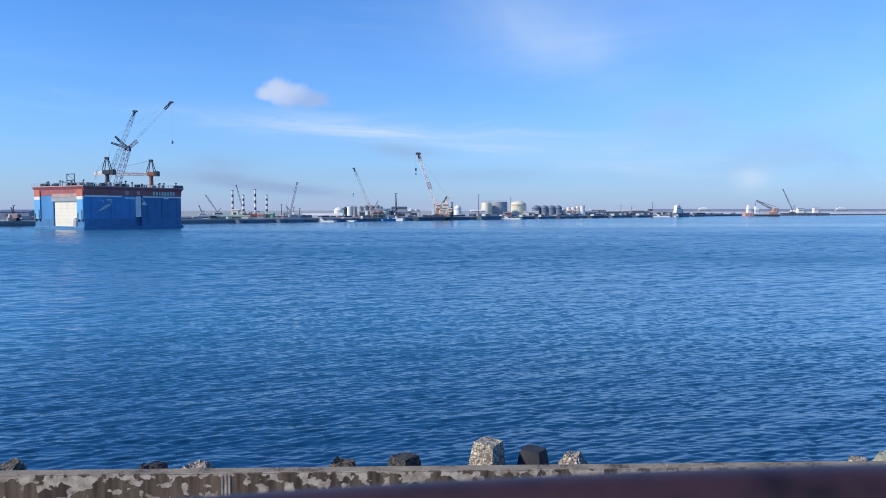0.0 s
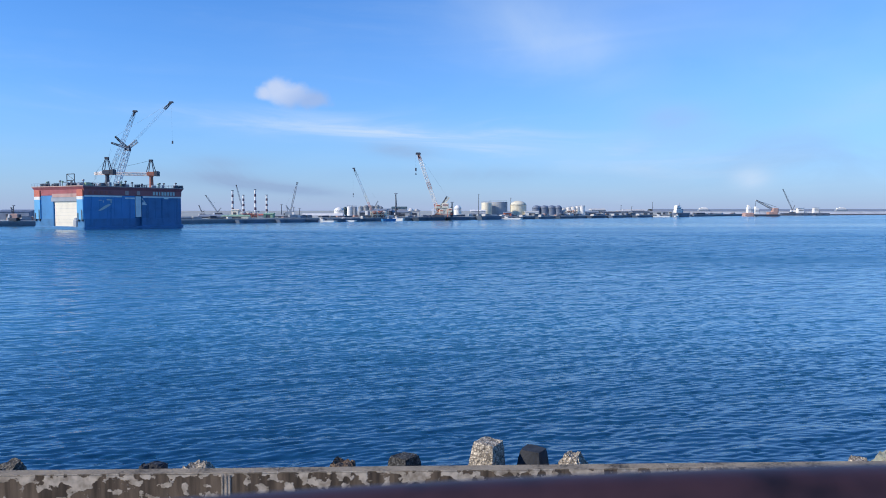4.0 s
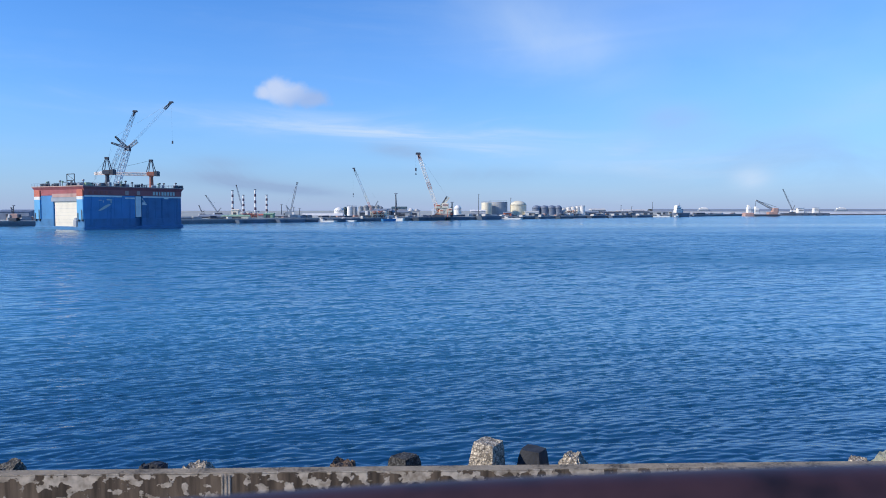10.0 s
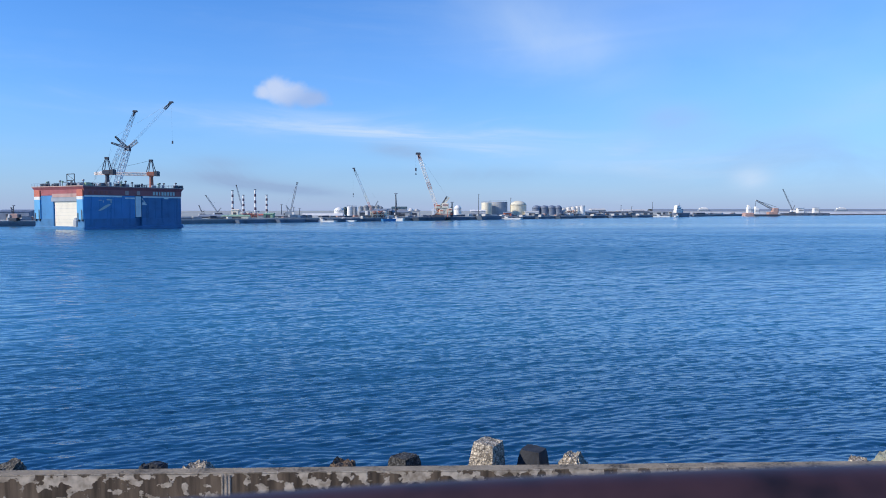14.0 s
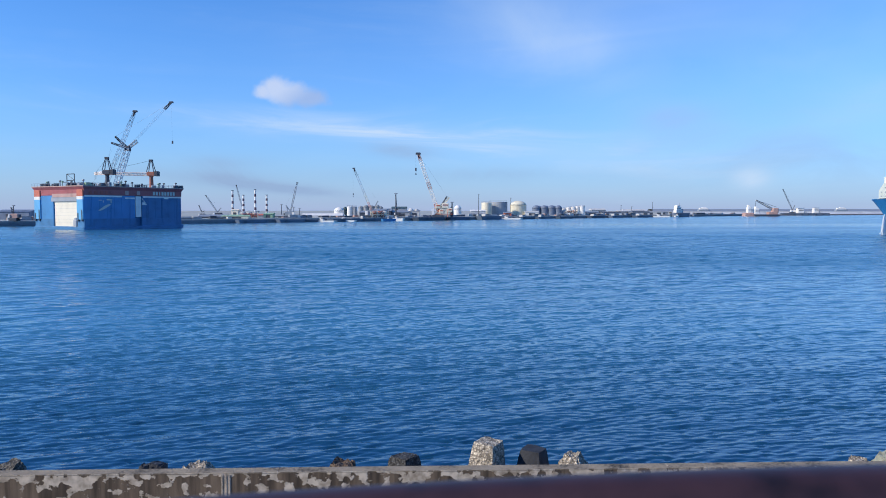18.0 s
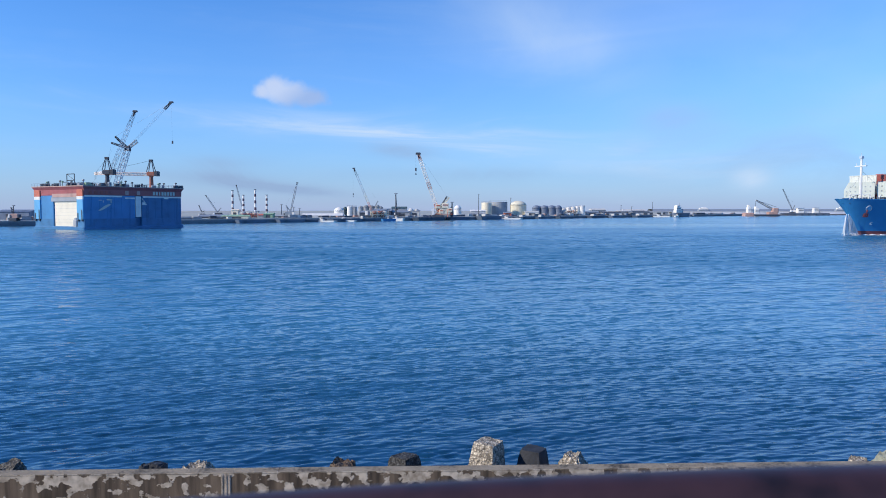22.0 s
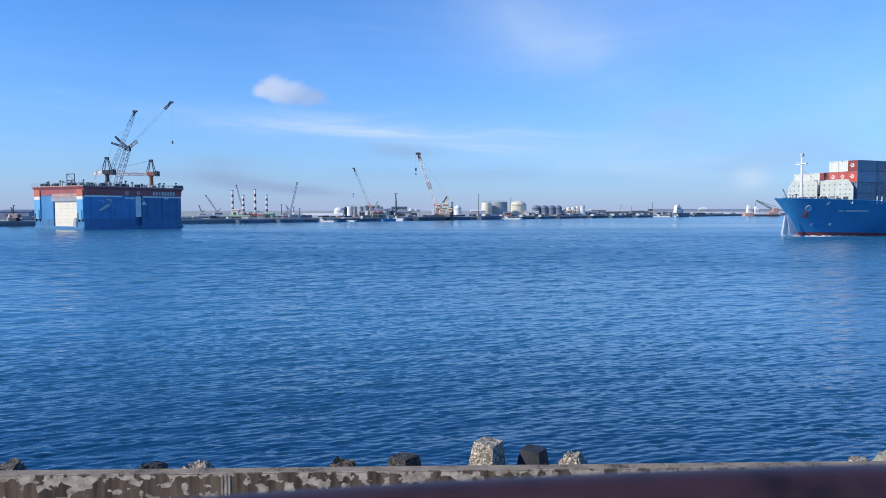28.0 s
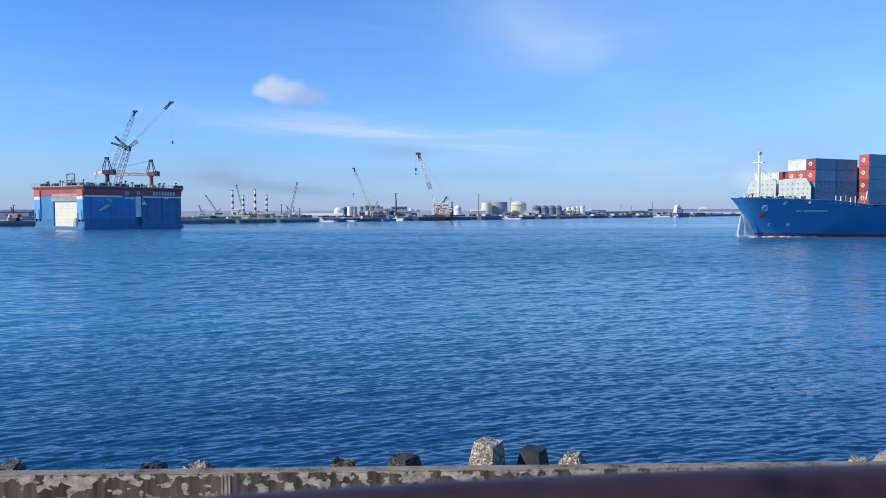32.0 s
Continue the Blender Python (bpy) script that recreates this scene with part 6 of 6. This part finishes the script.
                    if tier >= 2 and not (colour is N and tier == 2):
                        part("emblem", front_mesh, WHITE, c, at=Matrix.Translation((-3.485, 0.1, 1.4)))
    # hatch coaming and lashing bridge under and behind the first bay
    b = Build()
    b.box((bay_front + 7.0, 0, 6.9), (10.0, 13.0, 1.0))
    part("hatch_coaming", b, STEEL_DARK, ship)
    b = Build()
    b.box((80, 0, 6.9), (100, 23.0, 0.8))
    part("hatch_coaming", b, STEEL_DARK, ship)
    # later bays: nine rows, four tiers, high containers; port row shade-grey, red ends
    x = 24.2
    for bay in range(7):
        for tier in range(4):
            z = 7.35 + tier * 2.95
            for i in range(9):
                if 0 < i < 8 and 0 < tier < 3 and bay > 0:
                    continue
                if i > 1 and tier < 2 or i > 0 and tier == 3:
                    continue
                y = -10.0 + i * 2.5
                colour = (rnd.choice((R, R, N)) if i == 0 else rnd.choice((R, N, G, G, W)))
                if i == 0:
                    # shaded long sides painted grey; the end face keeps the red
                    c = box_at(x, y, z, m40, G, mark=True, length=12.19, high=2.9)
                    b = Build()
                    b.box((0, 0, 0), (0.05, 2.36, 2.8))
                    me = part("end_door", b, R if tier != 1 else N, c, "red end face in the container colour", at=Matrix.Translation((-6.11, 0, 1.45)))
                    part("emblem", front_mesh, WHITE, c, at=Matrix.Translation((-6.15, 0.1, 1.6)))
                else:
                    box_at(x, y, z, m40, colour, length=12.19, high=2.9)
        x += 13.6
    # side gear between bulwark and the stacks: bollards, lashing posts, a white frame
    for i in range(9):
        s = 14.0 + i * 1.15
        b = Build()
        y = -ship_half(s, 1) + 0.4
        b.rod((s, y, ship_top(s) - 0.6), (s, y, ship_top(s) + rnd.uniform(0.6, 1.6)), 0.12, 0.09, 6)
        if i % 2:
            b.box((s, y, ship_top(s) + 0.15), (0.35, 0.3, 0.5))
        part("deck_post", b, rnd.choice((WHITE, STEEL_GREY, WHITE)), ship)
    b = Build()
    s, y = 22.7, -ship_half(22.7, 1) + 0.5
    b.bar((s - 0.8, y, 7.0), (s, y, 10.4), 0.16)
    b.bar((s + 0.6, y, 7.0), (s, y, 10.4), 0.16)
    b.bar((s - 0.5, y, 8.4), (s + 0.4, y, 8.4), 0.1)
    part("ladder_frame", b, WHITE, ship, "white triangular frame at the ship's side")
    b = Build()
    for s0 in range(24, 120, 4):
        b.bar((s0, -BEAM + 0.25, 7.0), (s0, -BEAM + 0.25, 8.0), 0.05)
    b.bar((23, -BEAM + 0.25, 8.0), (118, -BEAM + 0.25, 8.0), 0.05)
    part("side_rail", b, STEEL_GREY, ship)
    # bow foam and the discharge of water at the stem
    rng = random.Random(21)
    for side in (-1, 1):
        pts, faces = [], []
        n = 56
        for i in range(n + 1):
            s = -1.4 + 21.0 * i / n
            w = (0.75 - 0.55 * i / n) * rng.uniform(0.55, 1.2)
            y = ship_half(max(s, -0.75), 0.0)
            h = (0.42 - 0.32 * i / n) * rng.uniform(0.5, 1.2)
            pts += [(s, side * (y - 0.25), -0.4 + h * 1.2), (s, side * (y + w * 0.4), -0.35 + h), (s, side * (y + w), -0.5)]
        for i in range(n):
            for k in (0, 1):
                q = (3 * i + k, 3 * i + 3 + k, 3 * i + 4 + k, 3 * i + 1 + k)
                faces.append(q if side > 0 else q[::-1])
        part("bow_foam", Build().solid(pts, faces), FOAM, ship, "white foam along the bow waterline")
    return ship


ship = container_ship()


def water_jets(ship):
    """Falling water thrown from the hawse at the bow: thin broken strands."""
    spray = bpy.data.materials.new("falling_spray")
    spray.use_nodes = True
    n, l = spray.node_tree.nodes, spray.node_tree.links
    b = n["Principled BSDF"]
    b.inputs["Base Color"].default_value = (0.9, 0.93, 0.96, 1)
    b.inputs["Roughness"].default_value = 0.6
    b.inputs["Alpha"].default_value = 0.5
    rng = random.Random(5)
    jets = []
    for name, x0, y0, spread_x, spread_y, count in (("spray_jet", -4.2, -0.9, -1.3, -0.6, 1900), ("spray_fan", -3.7, -0.9, 3.2, -0.8, 2600)):
        bd = Build()
        for i in range(count):
            u = rng.random()
            ex = x0 + spread_x * u + rng.uniform(-0.35, 0.35)
            ey = y0 + spread_y * rng.random()
            t0 = rng.uniform(0, 0.75)
            t1 = min(1.0, t0 + rng.uniform(0.08, 0.3))

            def at(t):
                return (x0 + (ex - x0) * t, y0 + (ey - y0) * t, 5.4 * (1 - t ** 1.35) - 0.25)
            r = rng.uniform(0.009, 0.032) * (1.2 if name == "spray_jet" else 0.75)
            bd.rod(at(t0), at(t1), r, r * 1.5, 4)
        for i in range(40):
            g = rng.uniform(0, 6.28)
            rr = rng.uniform(0, 0.9)
            c = (x0 + spread_x * rng.random() + rr * math.cos(g), y0 + spread_y * rng.random() + rr * math.sin(g), rng.uniform(0, 0.35))
            bd.lathe(c, [(0.02, -0.08), (0.12, 0), (0.02, 0.1)], 5)
        jets.append(part(name, bd, spray, ship, "white falling water"))
    return jets


jets = water_jets(ship)


# ---- cloud ----
def cumulus():
    """One small fair-weather cloud: soft sheets behind each other, drifting."""
    m = bpy.data.materials.new("cloud_vapour")
    m.use_nodes = True
    n, l = m.node_tree.nodes, m.node_tree.links
    n.clear()
    tc = n.new("ShaderNodeTexCoord")
    info = n.new("ShaderNodeObjectInfo")
    nz = n.new("ShaderNodeTexNoise")
    nz.inputs["Scale"].default_value, nz.inputs["Detail"].default_value, nz.inputs["Roughness"].default_value = 0.013, 7, 0.6
    l.new(tc.outputs["Object"], nz.inputs["Vector"])
    # three rounded lobes: a bright head and a long low tail
    edge = None
    for cx, cz, rx, rz in ((-85, 24, 66, 54), (-30, -4, 105, 50), (50, -22, 88, 38), (-140, 4, 40, 32)):
        mp = n.new("ShaderNodeMapping")
        mp.inputs["Location"].default_value = (-cx / rx, 0, -cz / rz)
        mp.inputs["Scale"].default_value = (1 / rx, 0, 1 / rz)
        l.new(tc.outputs["Object"], mp.inputs[0])
        ln = n.new("ShaderNodeVectorMath")
        ln.operation = "LENGTH"
        l.new(mp.outputs[0], ln.inputs[0])
        if edge is None:
            edge = ln.outputs["Value"]
        else:
            mn = n.new("ShaderNodeMath")
            mn.operation = "SMOOTH_MIN"
            mn.inputs[2].default_value = 0.25
            l.new(edge, mn.inputs[0])
            l.new(ln.outputs["Value"], mn.inputs[1])
            edge = mn.outputs[0]
    ma = n.new("ShaderNodeMath")
    ma.operation = "MULTIPLY_ADD"
    ma.inputs[1].default_value, ma.inputs[2].default_value = 1.5, 0.20
    l.new(nz.outputs["Fac"], ma.inputs[0])
    sb = n.new("ShaderNodeMath")
    sb.operation = "SUBTRACT"
    l.new(ma.outputs[0], sb.inputs[0])
    l.new(edge, sb.inputs[1])
    rg = n.new("ShaderNodeMapRange")
    rg.interpolation_type = "SMOOTHSTEP"
    rg.inputs["From Min"].default_value, rg.inputs["From Max"].default_value = -0.28, 0.55
    rg.inputs["To Max"].default_value = 0.43
    l.new(sb.outputs[0], rg.inputs["Value"])
    # whiter sunlit head and greyer shaded tail, painted into the sheets' own glow
    sp = n.new("ShaderNodeVectorMath")
    sp.operation = "DOT_PRODUCT"
    sp.inputs[1].default_value = (-0.0032, 0, 0.0050)
    l.new(tc.outputs["Object"], sp.inputs[0])
    rp = n.new("ShaderNodeValToRGB")
    rp.color_ramp.elements[0].color, rp.color_ramp.elements[1].color = (0.40, 0.50, 0.76, 1), (0.70, 0.75, 0.89, 1)
    rp.color_ramp.elements[0].position, rp.color_ramp.elements[1].position = 0.25, 0.75
    ad = n.new("ShaderNodeMath")
    ad.operation = "ADD"
    ad.inputs[1].default_value = 0.5
    l.new(sp.outputs["Value"], ad.inputs[0])
    l.new(ad.outputs[0], rp.inputs[0])
    em, tr, mx, out = n.new("ShaderNodeEmission"), n.new("ShaderNodeBsdfTransparent"), n.new("ShaderNodeMixShader"), n.new("ShaderNodeOutputMaterial")
    l.new(rp.outputs[0], em.inputs[0])
    l.new(rg.outputs[0], mx.inputs[0])
    l.new(tr.outputs[0], mx.inputs[1])
    l.new(em.outputs[0], mx.inputs[2])
    l.new(mx.outputs[0], out.inputs[0])
    ob = thing("backdrop_cloud", pose(-620.0, 3000, 499.7), "small white cloud with a greyish base drifting in the sky", "cloud")
    ob["kind"] = "structure"
    for k in range(2):
        b = Build()
        pts, faces = [], []
        for j in range(13):
            for i in range(21):
                x, z = -300 + i * 30, -170 + j * 28.3
                pts.append((x, k * 40 + 0.0008 * (x * x + 3 * z * z), z))
        for j in range(12):
            faces += [(j * 21 + i, j * 21 + i + 1, (j + 1) * 21 + i + 1, (j + 1) * 21 + i) for i in range(20)]
        b.solid(pts, faces)
        part("vapour_sheet", b, m, ob, smooth=True)
    return ob


cloud = cumulus()


# ---- what moves ----
def motions():
    rows = []
    for i in range(17):
        t = 2.0 * i
        turn = pose(0, 0, 0, 0, 0, SHIP_HEADING + 0.10 * (32 - t))
        rows.append((t, Matrix.Translation((69.2 - 3.04 * (t - 32), 159.0 - 1.27 * (t - 32), 0.25)) @ turn))
    ship.scale = (0.957, 0.957, 0.957)
    walk(ship, rows)
    c = Vector(cloud.location)
    walk(cloud, [(t, Matrix.Translation(c + Vector((0.5 * (16 - t), 0, 0.4 * (t - 16))))) for t in (0, 8, 16, 24, 32)])
    walk(water, [(t, Matrix.Translation((-0.12 * (t - 16), -0.27 * (t - 16), 0))) for t in (0, 8, 16, 24, 32)])
    for jet, beat in zip(jets, (1.0, 1.3)):
        walk(jet, [(t / 2, pose(0.05 * math.sin(3.1 * t * beat), 0.05 * math.sin(2.3 * t), 0.06 * math.sin(1.7 * t * beat), 0, 0, 0)) for t in range(65)])


motions()
